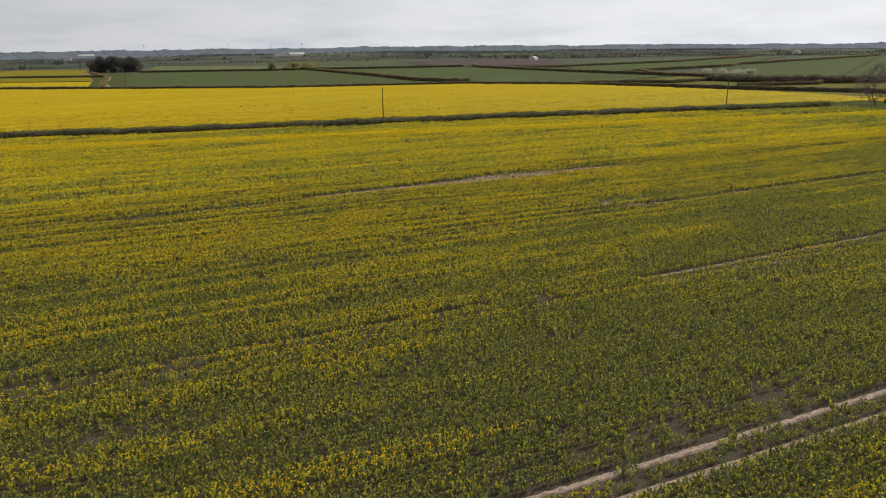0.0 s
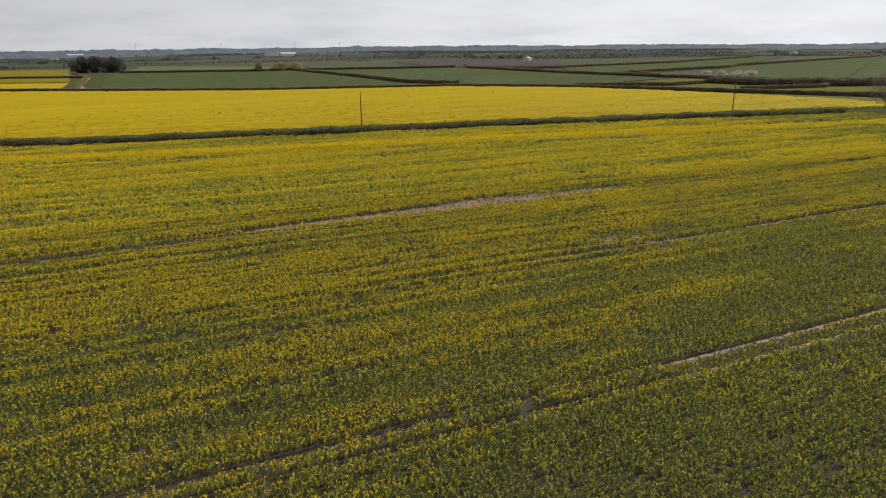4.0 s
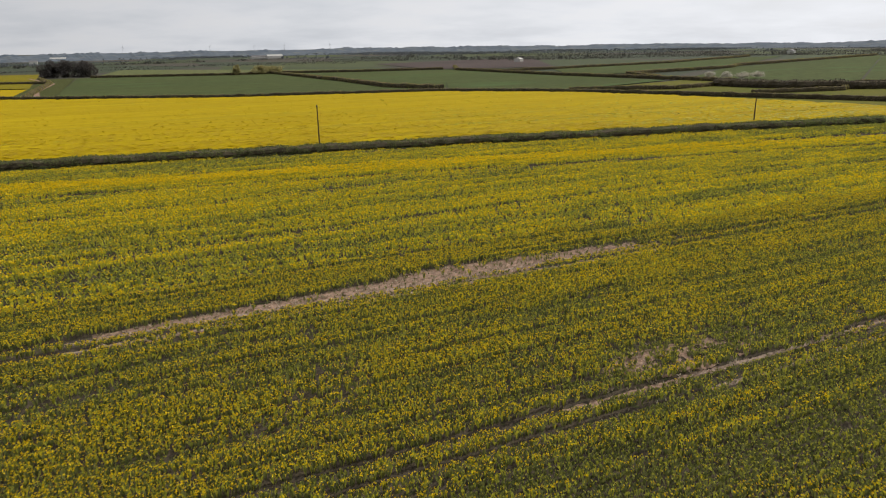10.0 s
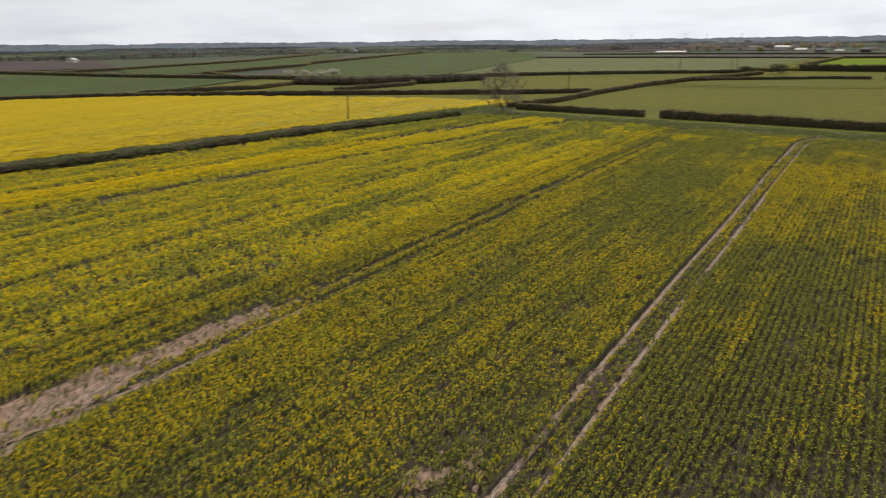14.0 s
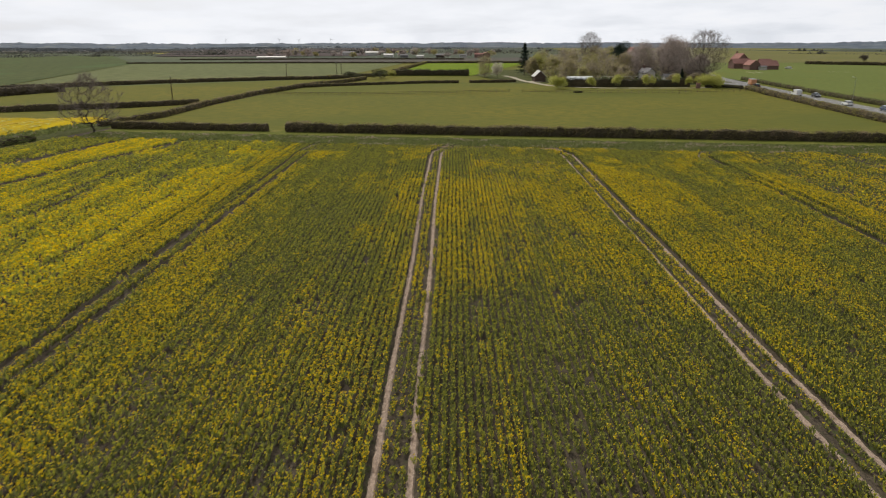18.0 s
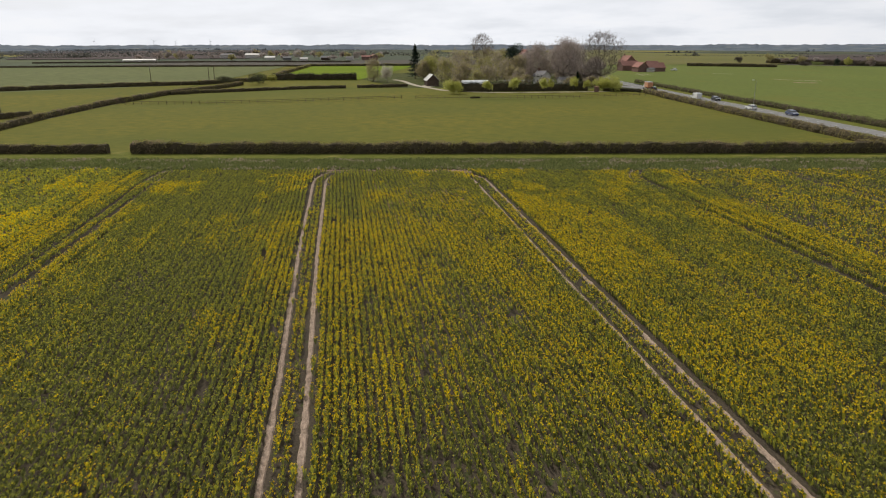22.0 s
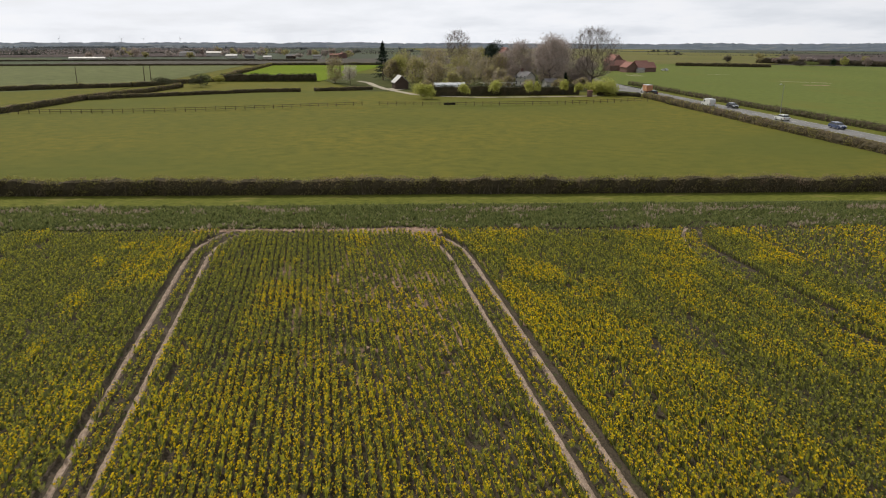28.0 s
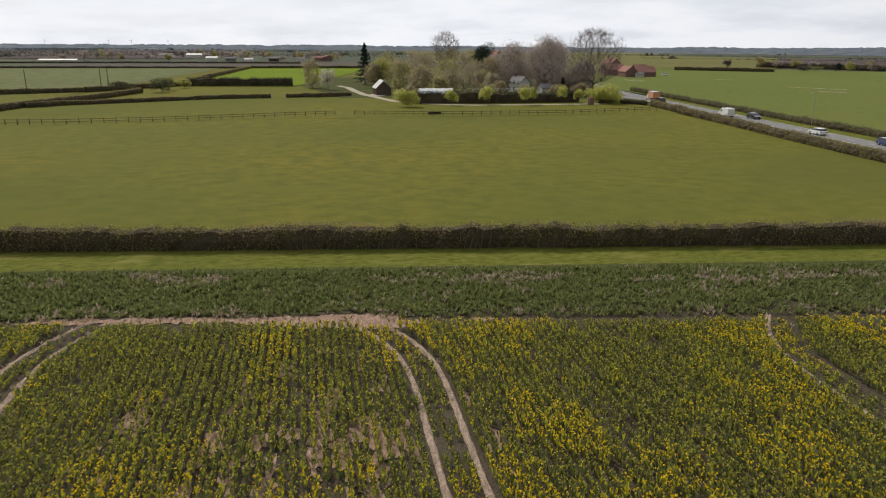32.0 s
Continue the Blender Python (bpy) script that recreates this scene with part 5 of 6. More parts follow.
for k, (x, y, h, r_, mt, lb) in enumerate(((421, 107, 5, 4.5, "thorn", "round dark thorn bush at the field corner"), (425, 121, 4, 6.0, "thorn", "low dark thorn bushes in the hedge"), (432, 108, 5, 3.5, "rank", "green bush at the field corner"), (445, 103, 3.5, 2.5, "lime", "small bright green bush"))):
    leafy_tree(x, y, h, r_, lb, mt, 2600, 0.4, 60 + k, 0, "thorn_bush", 0.05)
for k, (x, y, h, r_) in enumerate(((-25, 800, 15, 11), (-9, 796, 17, 12), (7, 790, 15, 11))):
    leafy_tree(x, y, h, r_, "dark bare copse beside the farm lane", "copse", 6500, 1.2, 70 + k, 0, "thicket", -0.25)
for k, (x, y, h, r_) in enumerate(((148, 690, 9, 8), (162, 700, 8, 9), (128, 690, 9, 4.5), (-150, 1000, 10, 16), (-175, 1010, 9, 14))):
    leafy_tree(x, y, h, r_, "bare brown hedgerow tree between fields", "olive", 1300, 1.2, 80 + k, 0, "hedgerow_tree", 0.05)


for k, (x, y, h, r_, mt) in enumerate(((660, -296, 9, 5, "olive"), (640, -314, 8, 4.5, "olive"), (650, -306, 6, 4, "twig"), (632, -322, 7, 4, "twig_grey"), (578, -300, 6, 2.4, "conifer"), (580, -311, 7, 3, "lime"), (606, -350, 8, 4, "olive"), (590, -338, 6, 3.5, "twig"), (600, -330, 5, 4, "scrub"), (584, -278, 4, 5, "scrub"), (590, -292, 4, 5, "rank"), (666, -272, 6, 4, "scrub"), (560, -345, 6, 4, "olive"))):
    leafy_tree(x, y, h, r_, "field-edge tree beyond the wheat", mt, 1100, 0.7, 160 + k, 0, "hedgerow_tree", 0.08)
for k in range(30):
    r_ = np.random.default_rng(300 + k)
    x, y = 800 + 150 * r_.uniform(0, 1) + 10 * (k % 3), 30 + 8.4 * k + r_.normal(0, 6)
    leafy_tree(x, y, r_.uniform(5.0, 10.0), r_.uniform(3.0, 6.5), ("hazy bare tree by the far farm buildings", "budding green tree by the far farm buildings", "dull brown tree by the far farm buildings")[k % 3], ("twig_grey", "olive", "twig")[k % 3], 420, 1.3, 310 + k, 0, "hedgerow_tree", 0.02)
for k, (x, y) in enumerate(((337, 338), (344, 333), (351, 329), (330, 343))):
    leafy_tree(x, y, 4.0, 4.0, "blackthorn bush in white blossom", "blossom", 900, 0.7, 180 + k, 0, "blossom_bush", 0.03)


def far_woods():
    """Field hedges, clumps of hedgerow trees and woods, thinning into the distance."""
    r = np.random.default_rng(5)
    X, Y, H, R, T = [], [], [], [], []

    def put(x, y, h, rad, tree):
        X.append(x), Y.append(y), H.append(h), R.append(rad), T.append(np.full(len(x), tree))

    for k in range(128):
        deg = r.uniform(-30, 94) if k < 122 else r.uniform(94, 150)
        az = radians(deg)
        d = 900 * 2.3 ** r.uniform(0, 1)
        th = az + math.pi / 2 + r.normal(0, 0.30)
        L = r.uniform(160, 620)
        cx, cy = CX + d * math.sin(az), CY + d * math.cos(az)
        t = np.arange(-0.5, 0.5, 3.2 / L) * L
        t = t[vnoise(t / 60.0, t * 0 + k, 9) > 0.22]
        put(cx + t * math.sin(th), cy + t * math.cos(th), 1.5 + 1.1 * vnoise(t / 25.0, t * 0, k), np.full(len(t), 1.9), 0)
        for c in range(r.poisson(0.8)):
            m = int(r.integers(1, 9))
            t = r.uniform(-0.5, 0.5) * L + r.normal(0, 6, m)
            h = r.uniform(2.5, 5.6, m)
            put(cx + t * math.sin(th) + r.normal(0, 3, m), cy + t * math.cos(th) + r.normal(0, 3, m), h, h * r.uniform(0.4, 0.75, m), 1)
    for k in range(13):
        az = radians(r.uniform(-28, 92))
        d = r.uniform(1550, 2080)
        m = int(r.integers(120, 320))
        u, v = r.normal(0, 70, m), r.normal(0, 16, m)
        h = r.uniform(3.0, 4.8, m)
        put(CX + (d + v) * math.sin(az) + u * math.cos(az), CY + (d + v) * math.cos(az) - u * math.sin(az), h, h * 0.75, 1)
    x, y, h, rad, tree = (np.concatenate(a) for a in (X, Y, H, R, T))
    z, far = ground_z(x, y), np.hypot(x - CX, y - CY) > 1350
    b = Build()
    for kind, m in ((0, 3), (1, 9)):
        on = np.flatnonzero(tree == kind)
        n = len(on)
        g = r.normal(size=(n, m, 3))
        g /= np.linalg.norm(g, axis=2, keepdims=True)
        g *= r.uniform(0.5, 1.0, (n, m, 1))
        ho, ro = h[on][:, None], rad[on][:, None]
        p = np.stack([x[on][:, None] + g[..., 0] * ro, y[on][:, None] + g[..., 1] * ro, z[on][:, None] - 0.2 + ho * (0.5 + 0.5 * g[..., 2])], -1).reshape(-1, 3)
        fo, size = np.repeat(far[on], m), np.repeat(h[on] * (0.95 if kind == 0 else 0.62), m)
        # past 1350 m leaves take the haze-tinted colour, nearer ones the plain wood
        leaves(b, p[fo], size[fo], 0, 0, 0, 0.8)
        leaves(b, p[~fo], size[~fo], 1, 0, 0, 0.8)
    tagged(part("far_woodland", b, ["wood_hazed", "wood_mid"]), "distant dark hedges, hedgerow trees and woods, the farther ones tinted blue for haze", "woodland", "", "stuff")


far_woods()


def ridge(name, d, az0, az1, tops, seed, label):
    """A long low wooded ridge closing the view, distance haze put into its colour."""
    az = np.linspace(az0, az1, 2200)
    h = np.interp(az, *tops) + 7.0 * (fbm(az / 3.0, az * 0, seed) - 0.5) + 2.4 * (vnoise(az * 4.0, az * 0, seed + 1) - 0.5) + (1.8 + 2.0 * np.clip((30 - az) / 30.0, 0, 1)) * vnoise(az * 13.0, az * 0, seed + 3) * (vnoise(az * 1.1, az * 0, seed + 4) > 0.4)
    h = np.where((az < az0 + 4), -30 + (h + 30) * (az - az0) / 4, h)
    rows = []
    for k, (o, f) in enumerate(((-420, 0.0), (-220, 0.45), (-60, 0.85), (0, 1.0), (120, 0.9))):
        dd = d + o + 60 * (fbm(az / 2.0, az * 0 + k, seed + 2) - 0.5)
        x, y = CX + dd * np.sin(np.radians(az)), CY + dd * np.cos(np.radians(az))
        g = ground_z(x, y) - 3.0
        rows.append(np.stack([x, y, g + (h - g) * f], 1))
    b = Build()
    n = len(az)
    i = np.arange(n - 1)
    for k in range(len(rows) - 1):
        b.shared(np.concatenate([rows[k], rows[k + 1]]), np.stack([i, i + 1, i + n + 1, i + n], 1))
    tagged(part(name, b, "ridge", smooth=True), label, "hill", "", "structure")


ridge("backdrop_ridge", 2300, -40, 156, ([-40, 5, 22, 36, 52, 70, 90, 116, 128, 156], [22, 20, 16, 10, 5, 1, 0, 0, 5, 6]), 51, "distant ridge of woods on the horizon, coloured blue-grey for haze")

# ---- poles and fences ----


def pole(x, y, h, label, lean=0.0, turn=0.0):
    ob = thing("telegraph_pole", x, y, label, "pole", turn, group="telegraph poles")
    b = Build()
    tubes(b, [(0, 0, -0.4), (lean * h * 0.5, 0, h * 0.5)], [(lean * h * 0.5, 0, h * 0.5), (lean * h, 0, h)], [0.17, 0.15], [0.15, 0.11], 8)
    part("shaft", b, "pole", ob)
    b = Build()
    box(b, lean * h - 0.13, lean * h + 0.13, -0.13, 0.13, h, h + 0.06, 0, 0.02)
    part("cap", b, "steel", ob)
    for s in (-0.18, 0.18):
        b = Build()
        tubes(b, [(lean * h + s, 0.0, h - 0.35)], [(lean * h + s, 0.0, h - 0.15)], 0.05, 0.03, 6)
        part("insulator", b, "steel", ob)
    return ob


pole(66.8, 196.0, 9.3, "weathered wooden telegraph pole beside the ditch")
pole(177.0, 174.4, 8.6, "slightly leaning wooden telegraph pole beside the ditch", 0.03)
pole(301, 166, 8.0, "wooden telegraph pole in the meadow", 0.02)
pole(437, 158, 7.5, "wooden telegraph pole by the far hedge")
pole(432, 130.5, 8.0, "one of two close wooden poles in the hedge")
pole(433, 128.2, 8.0, "one of two close wooden poles in the hedge")


def post_and_rail(pts, label, gap=2.6):
    p, d = along(pts, gap)
    ob = thing("post_and_rail_fence", p[0][0], p[0][1], label, "fence", z=0.06)
    b = Build()
    box(b, -0.065, 0.065, -0.065, 0.065, -0.3, 1.25, 0, 0.02)
    post = b.mesh("post", ["timber"])
    b = Build()
    box(b, 0, 1.0, -0.02, 0.02, -0.05, 0.05, 0, 0.008)
    rail = b.mesh("rail", ["timber"])
    for k in range(len(p)):
        o = part("post", post, "timber", ob)
        o.matrix_basis = pose(p[k][0] - p[0][0], p[k][1] - p[0][1], 0, 0, 0, math.degrees(math.atan2(d[k][1], d[k][0])))
        if k + 1 < len(p):
            e = p[k + 1] - p[k]
            for z in (0.55, 1.05):
                o = part("rail", rail, "timber", ob)
                o.matrix_basis = pose(p[k][0] - p[0][0], p[k][1] - p[0][1], z, 0, 0, math.degrees(math.atan2(e[1], e[0]))) @ Matrix.Diagonal((float(np.linalg.norm(e)), 1, 1, 1))
    return ob


post_and_rail([(321, 140), (319, 110), (322, 88), (329, 61), (332, 48)], "brown post and rail fence across the pasture")
post_and_rail([(331.5, 43), (327, 18), (327, -13), (334, -43)], "brown post and rail fence along the drive")

# ---- road and drive ----
ROAD = [(60, -42), (150, -46.5), (216, -50), (261, -53), (320, -57), (388, -62.5), (430, -67), (520, -84), (640, -120)]
strip("road", ROAD, 6.6, "road", 0.06, 3.0, "grey asphalt country road", "road")
strip("verge_south", [(x, y - 5.6) for x, y in ROAD[:6]], 5.0, "verge", 0.05, 3.0, "mown grass verge beside the road", "verge")
strip("verge_north", [(x, y + 6.2) for x, y in ROAD[:6]], 6.2, "verge", 0.045, 3.0, "rough grass verge beside the road", "verge")
for off in (-3.0, 3.0):
    strip("edge_line", [(x, y + off) for x, y in ROAD], 0.12, "line", 0.066, 3.0, "worn white edge line", "road marking")


def centre_dashes():
    p, d = along(ROAD, 6.0)
    b = Build()
    for k in range(len(p)):
        n = np.array([-d[k][1], d[k][0]]) * 0.07
        e = p[k] + d[k] * 2.4
        q = [p[k] - n, e - n, e + n, p[k] + n]
        b.faces([[(c[0], c[1], float(ground_z(c[0], c[1])) + 0.068) for c in q]])
    tagged(part("centre_line", b, "line"), "dashed white centre line", "road marking", "", "structure")


centre_dashes()
strip("drive", [(452, 42), (439, 38.5), (418, 37), (402, 35), (390, 32), (372, 27.5), (361, 17), (356.5, 6), (356, -14), (356.5, -32), (360, -46), (366, -58)], 2.8, "gravel", 0.09, 1.5, "pale gravel farm drive", "drive", 0.15)
strip("yard_apron", [(395, 33), (402, 29)], 7.0, "gravel", 0.10, 1.5, "pale gravel apron before the shed", "drive", 0.1)
strip("lane_entrance", [(366, -61), (382, -56), (396, -52)], 7.0, "road", 0.075, 1.5, "asphalt farm entrance", "road")
strip("field_path", [(150, -61.5), (180, -63.5), (225, -66.5), (300, -71), (345, -74)], 2.4, "gravel", 0.06, 2.0, "pale worn path beside the roadside hedge", "path", 0.4)
strip("farm_lane", [(-4, 446), (-10, 470), (-14, 520), (-12, 640), (-40, 780)], 2.8, "crust", 0.35, 4.0, "pale farm lane between fields", "lane", 0.2)

# ---- buildings ----


def house(x, y, turn, w, d, h, roof_h, wall, roof, label, name="house", windows=(), chimney=True, door=True, over=0.35):
    """A gabled building: walls, two roof slopes, openings; the ridge runs along its x."""
    ob = thing(name, x, y, label, "building", turn)
    b = Build()
    hw, hd = w / 2, d / 2
    v = [(-hw, -hd, 0), (hw, -hd, 0), (hw, hd, 0), (-hw, hd, 0), (-hw, -hd, h), (hw, -hd, h), (hw, hd, h), (-hw, hd, h), (-hw, 0, h + roof_h), (hw, 0, h + roof_h)]
    b.shared(v, [(0, 1, 5, 4), (2, 3, 7, 6), (1, 2, 6, 5), (3, 0, 4, 7)])
    b.shared([v[4], v[7], v[8], v[5], v[6], v[9]], [(0, 2, 1), (3, 4, 5)])
    part("wall", b, wall, ob)
    for s in (-1, 1):
        b = Build()
        k = roof_h / hd
        y1, z1 = s * (hd + over), h - over * k
        t = 0.16
        q = [(-hw - over, 0, h + roof_h), (hw + over, 0, h + roof_h), (hw + over, y1, z1), (-hw - over, y1, z1)]
        up = [(a, c, e + t) for a, c, e in q]
        b.shared(q + up, [(0, 1, 2, 3), (4, 7, 6, 5), (0, 4, 5, 1), (1, 5, 6, 2), (2, 6, 7, 3), (3, 7, 4, 0)])
        part("roof", b, roof, ob)
    if chimney:
        b = Build()
        box(b, hw - 1.3, hw - 0.5, -0.4, 0.4, h + roof_h * 0.6, h + roof_h + 1.3, 0, 0.05)
        part("chimney", b, "brick", ob)
    for wx, wz, side in windows:
        win = new("window")
        win.parent = ob
        win.matrix_basis = pose(wx, side * (hd + 0.01), wz)
        b = Build()
        box(b, -0.55, 0.55, -0.05, 0.05, -0.65, 0.65)
        part("frame", b, "white_frame", win)
        b = Build()
        box(b, -0.46, 0.46, -0.07, 0.07, -0.56, 0.56)
        part("pane", b, "glass", win)
    if door:
        b = Build()
        box(b, -0.5, 0.5, -hd - 0.06, -hd + 0.04, 0, 2.1)
        part("door", b, "board", ob)
    return ob


house(402.5, 28.6, 4, 7.5, 5.2, 2.6, 2.4, "board", "tin", "dark boarded shed with a pale metal roof", "shed", chimney=False)
house(409, -24.5, 24, 6.4, 5.0, 3.9, 2.0, "render_white", "slate", "white rendered farmhouse behind bare trees", windows=((-2.6, 1.5, 1), (0, 1.5, 1), (2.6, 1.5, 1), (-2.6, 3.8, 1), (0, 3.8, 1), (2.6, 3.8, 1)))
house(404, -33.5, 98, 5, 4, 2.2, 1.1, "render_white", "slate", "low white outbuilding beside the farmhouse", "outbuilding", chimney=False)
house(474, -32.4, 10, 6.0, 5.5, 11.0, 3.6, "brick", "tile", "tall dark red brick gabled house among trees", chimney=False)
house(525, -132, 97, 12, 7, 2.6, 2.9, "brick", "tile", "long low red brick barn with a tiled roof", "barn", chimney=False)
house(523, -121.5, 4, 9, 7, 3.0, 2.8, "brick", "tile", "small red brick barn with its gable to the road", "barn", chimney=False)
house(541, -121, 100, 13, 7, 3.4, 2.8, "brick", "tile", "red brick barn with a clay tiled roof", "barn", chimney=False)
house(534, -134, 97, 8, 5, 4.0, 2.2, "brick", "tile", "red brick granary with a tiled roof", "barn", chimney=False)
house(556, -126, 8, 10, 8, 5.4, 3.8, "brick", "tile", "red brick farmhouse with a tiled roof", windows=((-3, 1.6, -1), (3, 1.6, -1), (-3, 4.2, -1), (3, 4.2, -1)))
house(517, -126, 97, 4, 3, 1.8, 0.8, "render_white", "slate", "small white lean-to beside the red barns", "outbuilding", chimney=False, door=False)
house(772, 250, 91, 28, 9, 1.7, 0.8, "render_white", "tin", "long white livestock barn", "barn", chimney=False, door=False)
far = ((930, 196, 14, 9, 3, "render_white", "slate", 70), (925, 168, 15, 8, 3.4, "render_white", "tin", 88), (835, 140, 10, 7, 2.2, "render_white", "tin", 88), (820, 122, 8, 6, 2.2, "slate", "slate", 90), (815, 84, 9, 7, 2.4, "board", "slate", 90), (812, 44, 8, 6, 3.2, "brick", "tile", 80), (816, 36, 6, 6, 4.0, "brick", "tile", 20), (810, 60, 7, 5, 2.4, "render_white", "slate", 80), (790, 104, 7, 5, 2.0, "render_white", "tin", 90), (350, 1590, 34, 14, 5, "render_white", "tin", 10), (320, 1610, 30, 12, 4, "render_white", "slate", 10), (-100, 1600, 14, 10, 5, "render_white", "slate", 0), (-85, 2100, 36, 14, 5, "render_white", "tin", 0), (480, 800, 12, 8, 3, "render_white", "tin", 40), (900, 760, 18, 10, 4, "render_white", "slate", 30), (1000, 840, 24, 10, 4, "render_white", "slate", 40), (700, -330, 9, 6, 2.2, "brick", "slate", 110))
for x, y, w, d, h, wl, rf, tn in far:
    house(x, y, tn, w, d, h, d * 0.2, wl, rf, "distant farm building with a pale roof" if rf != "tile" else "distant house with a red roof", "far_building", chimney=rf == "tile", door=False)


def polytunnel(x, y, turn, length, radius):
    ob = thing("polytunnel", x, y, "white film polytunnel with rounded roof", "polytunnel", turn)
    n = 10
    b = Build()
    a = np.linspace(0, math.pi, n + 1)
    r = np.stack([np.cos(a) * radius, 0.2 + np.sin(a) * radius * 1.05], 1)
    hoops = np.linspace(-length / 2, length / 2, 9)
    v = np.array([(c[0] * (0.985 if k % 2 else 1), yy, c[1] * (0.985 if k % 2 else 1)) for k, yy in enumerate(hoops) for c in r])
    i = np.arange(n)[None, :] + (n + 1) * np.arange(len(hoops) - 1)[:, None]
    b.shared(v, np.stack([i, i + 1, i + n + 2, i + n + 1], -1).reshape(-1, 4))
    for e in (0, len(hoops) - 1):
        b.faces(v[e * (n + 1):(e + 1) * (n + 1)][None])
    part("film", b, "film", ob)
    for yy in hoops[::2]:
        hb = Build()
        p = np.array([(c[0] * 1.01, yy, c[1] * 1.01) for c in r])
        tubes(hb, p[:-1], p[1:], 0.035, 0.035, 5)
        part("hoop", hb, "steel", ob)


polytunnel(377, 13.5, 0, 11, 3.4)


def hoop_frame(x, y0, y1, n):
    """The bare hoops of a fruit cage standing over the hedge."""
    ob = thing("hoop_frame", x, y0, "bare pale steel hoops of an uncovered tunnel behind the hedge", "frame")
    a = np.linspace(0, math.pi, 13)
    for k in range(n):
        yc = (y1 - y0) * k / (n - 1)
        p = np.stack([0.9 * np.cos(a), yc + 1.7 * np.cos(a), 2.5 + 1.6 * np.sin(a)], 1)
        p = np.concatenate([[p[0] * [1, 1, 0]], p, [p[-1] * [1, 1, 0]]])
        b = Build()
        tubes(b, p[:-1], p[1:], 0.04, 0.04, 5)
        part("hoop", b, "white_frame", ob)
    b = Build()
    tubes(b, [(0, 0, 4.1)], [(0, y1 - y0, 4.1)], 0.035, 0.035, 5)
    part("ridge_bar", b, "white_frame", ob)


hoop_frame(369, 4, -17, 9)


def gate_pier(x, y):
    ob = thing("gate_pier", x, y, "red brick gate pier at the farm drive", "pier")
    b = Build()
    box(b, -0.7, 0.7, -0.7, 0.7, 0, 2.0, 0, 0.03)
    part("shaft", b, "brick", ob)
    b = Build()
    box(b, -0.8, 0.8, -0.8, 0.8, 2.0, 2.18, 0, 0.08)
    part("cap", b, "tile", ob)


gate_pier(354.5, -31.5)


def street_lamp(x, y, turn):
    ob = thing("street_lamp", x, y, "tall thin steel street lamp on the verge", "lamp", turn)
    b = Build()
    tubes(b, [(0, 0, 0), (0, 0, 1.2)], [(0, 0, 1.2), (0, 0, 7.6)], [0.11, 0.07], [0.10, 0.05], 8)
    part("column", b, "steel", ob)
    b = Build()
    tubes(b, [(0, 0, 7.6)], [(0, 0.9, 7.9)], 0.04, 0.035, 6)
    part("arm", b, "steel", ob)
    b = Build()
    box(b, -0.14, 0.14, 0.7, 1.35, 7.85, 8.0, 0, 0.04)
    part("lantern", b, "white_paint", ob)


street_lamp(293, -61.5, 0)
strip("bare_scrape", [(430, -155), (412, -170)], 1.6, "gravel", 0.05, 1.0, "pale bare streak in the wheat", "soil", 0.8)
strip("bare_scrape", [(402, -148), (398, -158)], 4.0, "crust", 0.05, 1.0, "brown bare patch in the wheat", "soil", 0.8)
strip("bare_scrape", [(493, -155), (487, -165)], 1.4, "gravel", 0.05, 1.0, "pale bare streak in the wheat", "soil", 0.8)
strip("yard_path", [(478, -105), (494, -107)], 0.9, "gravel", 0.05, 1.0, "short pale path by the farm", "path", 0.2)
strip("yard_path", [(478, -109.5), (494, -111.5)], 0.9, "gravel", 0.05, 1.0, "short pale path by the farm", "path", 0.2)

tr = thing("feed_trough", 331.5, 21.8, "dark low feed trough in the pasture", "trough", 96, z=0.03)
bb = Build()
for (a0, a1, c0, c1, e0, e1) in ((-1.7, 1.7, -0.5, -0.42, 0.1, 0.55), (-1.7, 1.7, 0.42, 0.5, 0.1, 0.55), (-1.7, -1.62, -0.42, 0.42, 0.1, 0.55), (1.62, 1.7, -0.42, 0.42, 0.1, 0.55), (-1.7, 1.7, -0.5, 0.5, 0.0, 0.1)):
    box(bb, a0, a1, c0, c1, e0, e1)
part("basin", bb, "rubber", tr)

# ---- vehicles ----


def loft(b, outline, half, mat=0, inset=0.0, ztop=1.0):
    """A closed side outline drawn across the width; corners above ztop are drawn in."""
    o = np.array(outline, float)
    w = np.where(o[:, 1] > ztop, half - inset, half)
    l, r = np.stack([o[:, 0], w, o[:, 1]], 1), np.stack([o[:, 0], -w, o[:, 1]], 1)
    n = len(o)
    i = np.arange(n)
    j = (i + 1) % n
    b.shared(np.concatenate([l, r]), np.stack([i, j, j + n, i + n], 1), mat)
    b.faces(l[::-1][None], mat)
    b.faces(r[None], mat)


def wheels(ob, xs, half, r):
    for x in xs:
        for s in (-1, 1):
            w = new("wheel")
            w.parent = ob
            w.matrix_basis = pose(x, s * (half - 0.1), r)
            b = Build()
            tubes(b, [(0, -0.11, 0)], [(0, 0.11, 0)], r, r, 14)
            a = np.linspace(0, 2 * math.pi, 15)[:-1]
            for q in (-0.11, 0.11):
                b.faces(np.stack([np.cos(a) * r, a * 0 + q, np.sin(a) * r], 1)[None])
            part("tyre", b, "rubber", w)
            b = Build()
            for q in (-0.118, 0.118):
                b.faces(np.stack([np.cos(a) * r * 0.62, a * 0 + q, np.sin(a) * r * 0.62], 1)[None])
            part("rim", b, "steel", w)


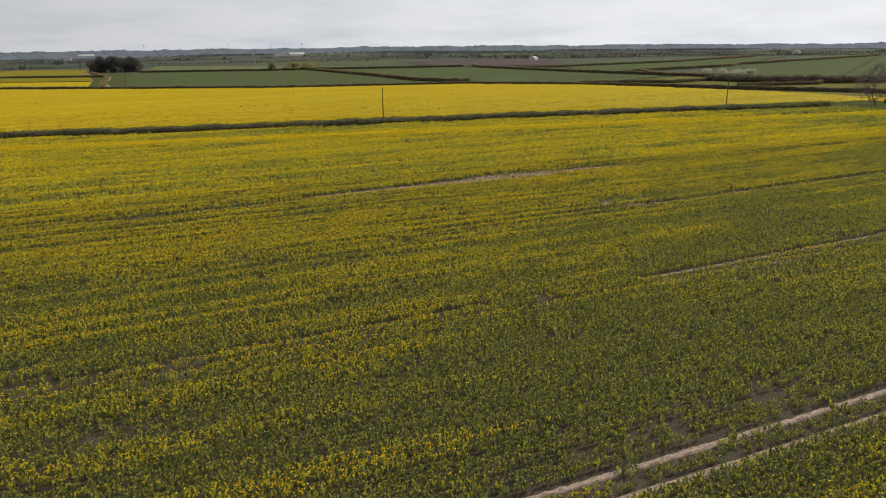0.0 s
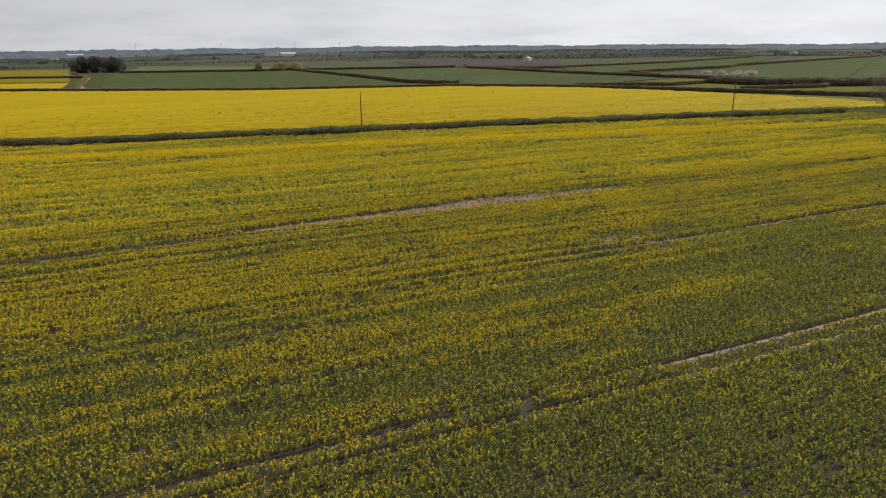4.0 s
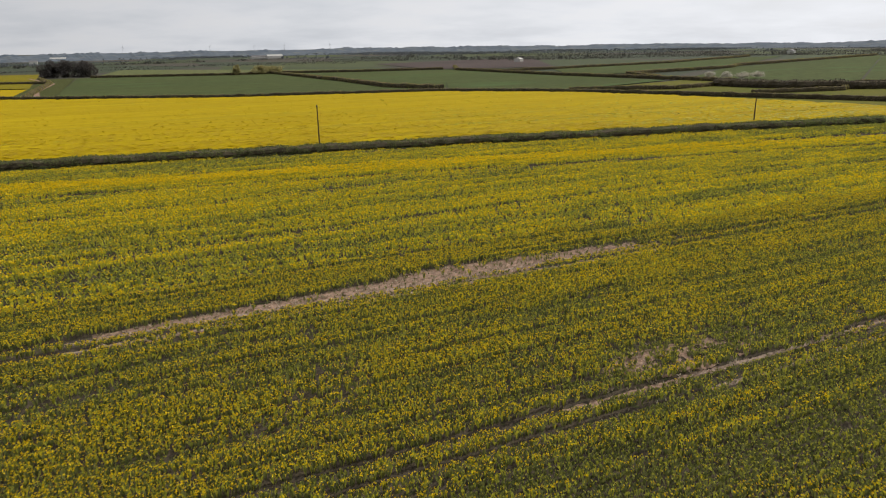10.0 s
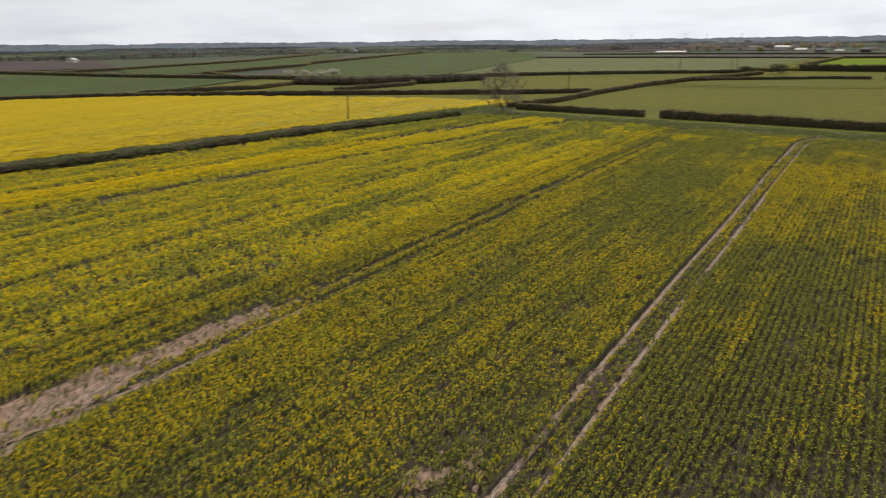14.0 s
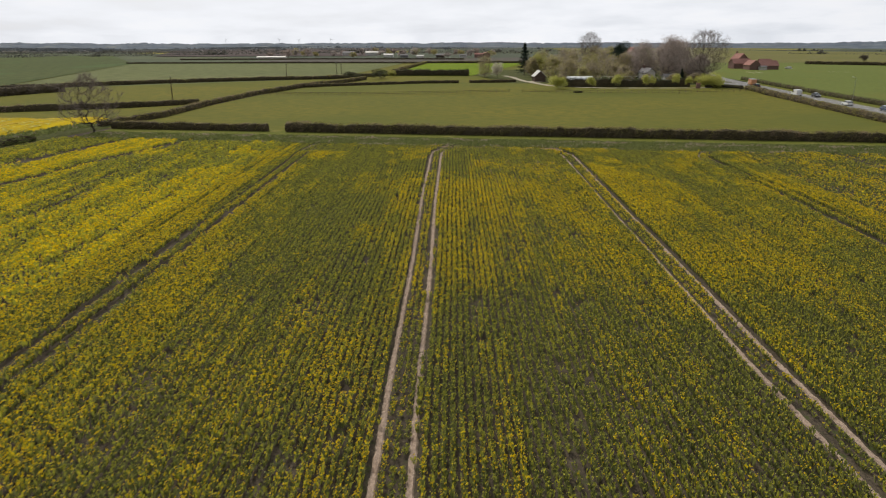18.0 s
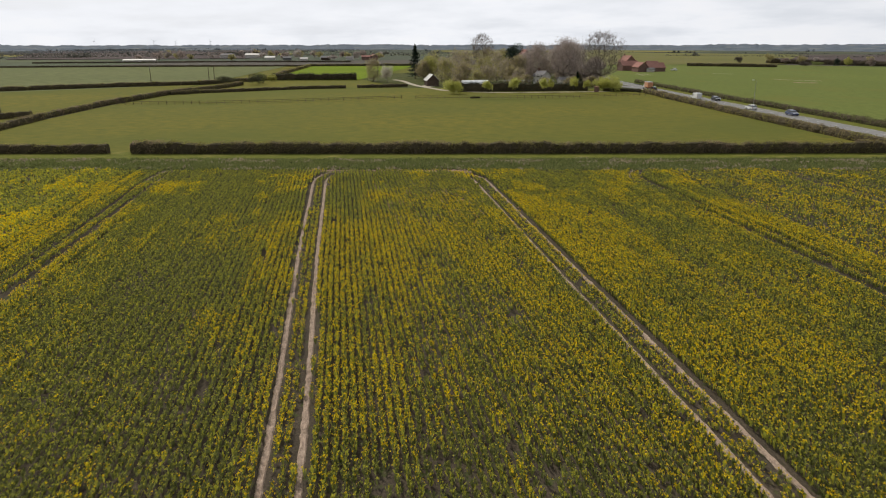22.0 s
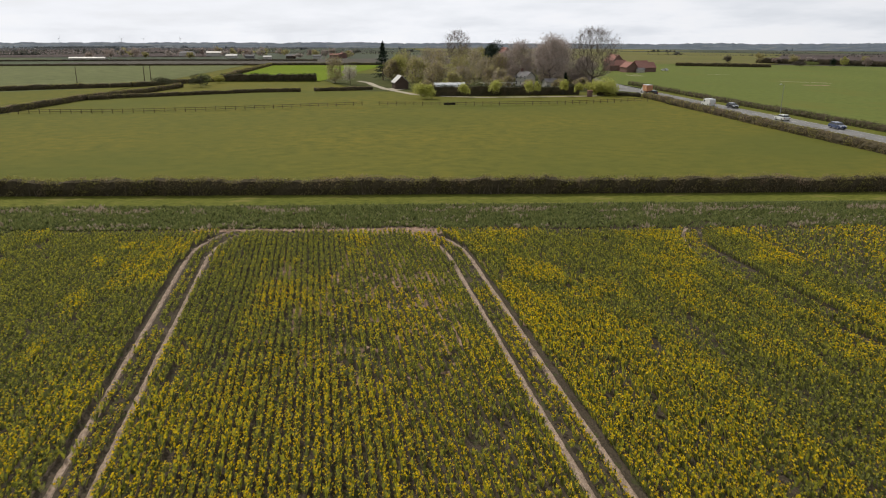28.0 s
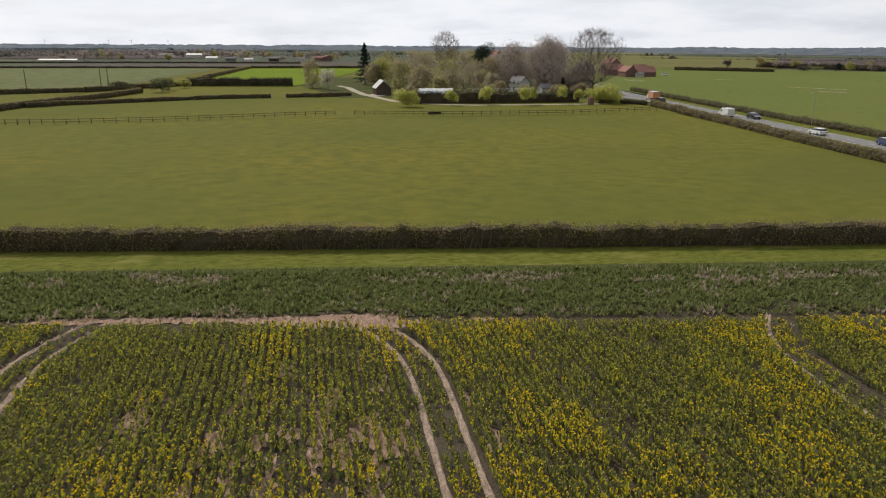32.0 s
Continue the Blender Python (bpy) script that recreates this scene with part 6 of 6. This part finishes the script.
def lamps(ob, front, rear, half, z):
    for s in (-1, 1):
        b = Build()
        box(b, front - 0.06, front + 0.03, s * (half - 0.22) - 0.16, s * (half - 0.22) + 0.16, z - 0.08, z + 0.09)
        part("headlight", b, "lamp_clear", ob)
        b = Build()
        box(b, rear - 0.03, rear + 0.06, s * (half - 0.18) - 0.12, s * (half - 0.18) + 0.12, z - 0.05, z + 0.16)
        part("tail_light", b, "lamp_red", ob)


def car(x, y, turn, paint, label):
    ob = thing("car", x, y, label, "car", turn, z=0.062)
    b = Build()
    loft(b, [(-2.1, 0.3), (2.05, 0.3), (2.15, 0.55), (2.1, 0.78), (1.2, 0.95), (-2.0, 1.0), (-2.15, 0.8)], 0.87, 0, 0.04, 0.9)
    part("body", b, paint, ob)
    b = Build()
    loft(b, [(1.25, 0.94), (0.45, 1.40), (-1.45, 1.42), (-2.0, 0.98)], 0.82, 0, 0.14, 1.2)
    part("cabin_glass", b, "glass", ob)
    b = Build()
    loft(b, [(0.5, 1.385), (0.35, 1.46), (-1.3, 1.48), (-1.55, 1.40)], 0.72, 0, 0.05, 1.43)
    part("roof", b, paint, ob)
    wheels(ob, (-1.3, 1.32), 0.87, 0.31)
    lamps(ob, 2.12, -2.12, 0.87, 0.68)
    return ob


def van(x, y, turn, label):
    ob = thing("van", x, y, label, "van", turn, z=0.062)
    b = Build()
    loft(b, [(-2.6, 0.35), (2.5, 0.35), (2.6, 0.7), (2.45, 1.05), (1.75, 1.25), (1.1, 2.05), (0.6, 2.2), (-2.5, 2.2), (-2.62, 1.9)], 0.98, 0, 0.1, 1.6)
    part("body", b, "car_white", ob)
    b = Build()
    loft(b, [(1.80, 1.27), (1.74, 1.25), (1.12, 2.0), (1.16, 2.04)], 0.85, 0, 0.06, 1.6)
    part("windscreen", b, "glass", ob)
    for s in (-1, 1):
        b = Build()
        box(b, 0.55, 1.15, s * 0.955 - 0.03, s * 0.955 + 0.03, 1.2, 1.75)
        part("side_window", b, "glass", ob)
    wheels(ob, (-1.6, 1.65), 0.98, 0.34)
    lamps(ob, 2.55, -2.6, 0.98, 0.85)


def box_truck(x, y, turn):
    ob = thing("box_truck", x, y, "small box truck with orange sides and white cab", "truck", turn, z=0.062)
    b = Build()
    loft(b, [(1.2, 0.4), (3.1, 0.4), (3.2, 0.9), (3.05, 1.25), (2.4, 1.4), (1.95, 2.15), (1.2, 2.25)], 0.98, 0, 0.08, 1.6)
    part("cab", b, "car_white", ob)
    b = Build()
    loft(b, [(2.46, 1.42), (2.4, 1.4), (1.98, 2.08), (2.03, 2.12)], 0.85, 0, 0.06, 1.6)
    part("windscreen", b, "glass", ob)
    b = Build()
    box(b, -3.1, 1.1, -1.08, 1.08, 0.85, 3.0, 0, 0.05)
    part("cargo_box", b, "orange", ob, "orange cargo box")
    b = Build()
    box(b, -3.14, 1.14, -1.11, 1.11, 2.94, 3.05, 0, 0.03)
    part("box_roof", b, "car_white", ob, "white roof")
    for xx in (-1.7, -0.3):
        b = Build()
        box(b, xx - 0.05, xx + 0.05, -1.1, 1.1, 0.9, 2.95)
        part("rib", b, "car_white", ob)
    b = Build()
    box(b, -3.0, 1.4, -0.45, 0.45, 0.5, 0.84)
    part("chassis", b, "rubber", ob)
    wheels(ob, (-1.9, 2.35), 0.98, 0.38)
    lamps(ob, 3.15, -3.1, 0.98, 0.75)


EASTWARD = -4.3
box_truck(368, -58.8, EASTWARD)
car(361, -58.2, EASTWARD, "car_black", "dark hatchback following a truck on the road")
van(317.5, -54.6, EASTWARD, "white panel van on the road")
car(310.5, -58.2, EASTWARD + 180, "car_black", "black hatchback on the road")
car(279.5, -52.6, EASTWARD, "car_white", "white saloon car on the road")
car(262.5, -54.6, EASTWARD + 180, "car_blue", "dark blue hatchback on the road")
car(533, -149.5, 20, "car_white", "white car parked by the farm buildings")

# ---- horizon masts ----


def wind_turbine(az, d, h, spin):
    x, y = CX + d * math.sin(radians(az)), CY + d * math.cos(radians(az))
    ob = thing("wind_turbine", x, y, "distant slim white wind turbine at rest", "wind turbine", -az + 15, group="wind turbines")
    b = Build()
    tubes(b, [(0, 0, 0)], [(0, 0, h)], 0.8, 0.45, 10)
    part("tower", b, "white_paint", ob)
    b = Build()
    box(b, -1.6, 1.6, -5, 3, h - 1.5, h + 1.8, 0, 0.5)
    part("nacelle", b, "white_paint", ob)
    for k in range(3):
        a = radians(spin + 120 * k)
        q = (math.sin(a) * h * 0.5, -5.2, h + math.cos(a) * h * 0.5)
        b = Build()
        tubes(b, [(0, -5.2, h)], [q], 0.4, 0.15, 6)
        part("blade", b, "white_paint", ob)


for az, d, h, spin in ((-0.5, 4300, 34, 10), (5.5, 4200, 34, 50), (8.8, 4300, 30, 80), (11, 4100, 32, 30), (14.6, 4300, 30, 100), (72.0, 4300, 33, 20), (76.0, 4300, 33, 70), (77.5, 4200, 31, 40), (80.0, 4300, 33, 95)):
    wind_turbine(az, d, h, spin)
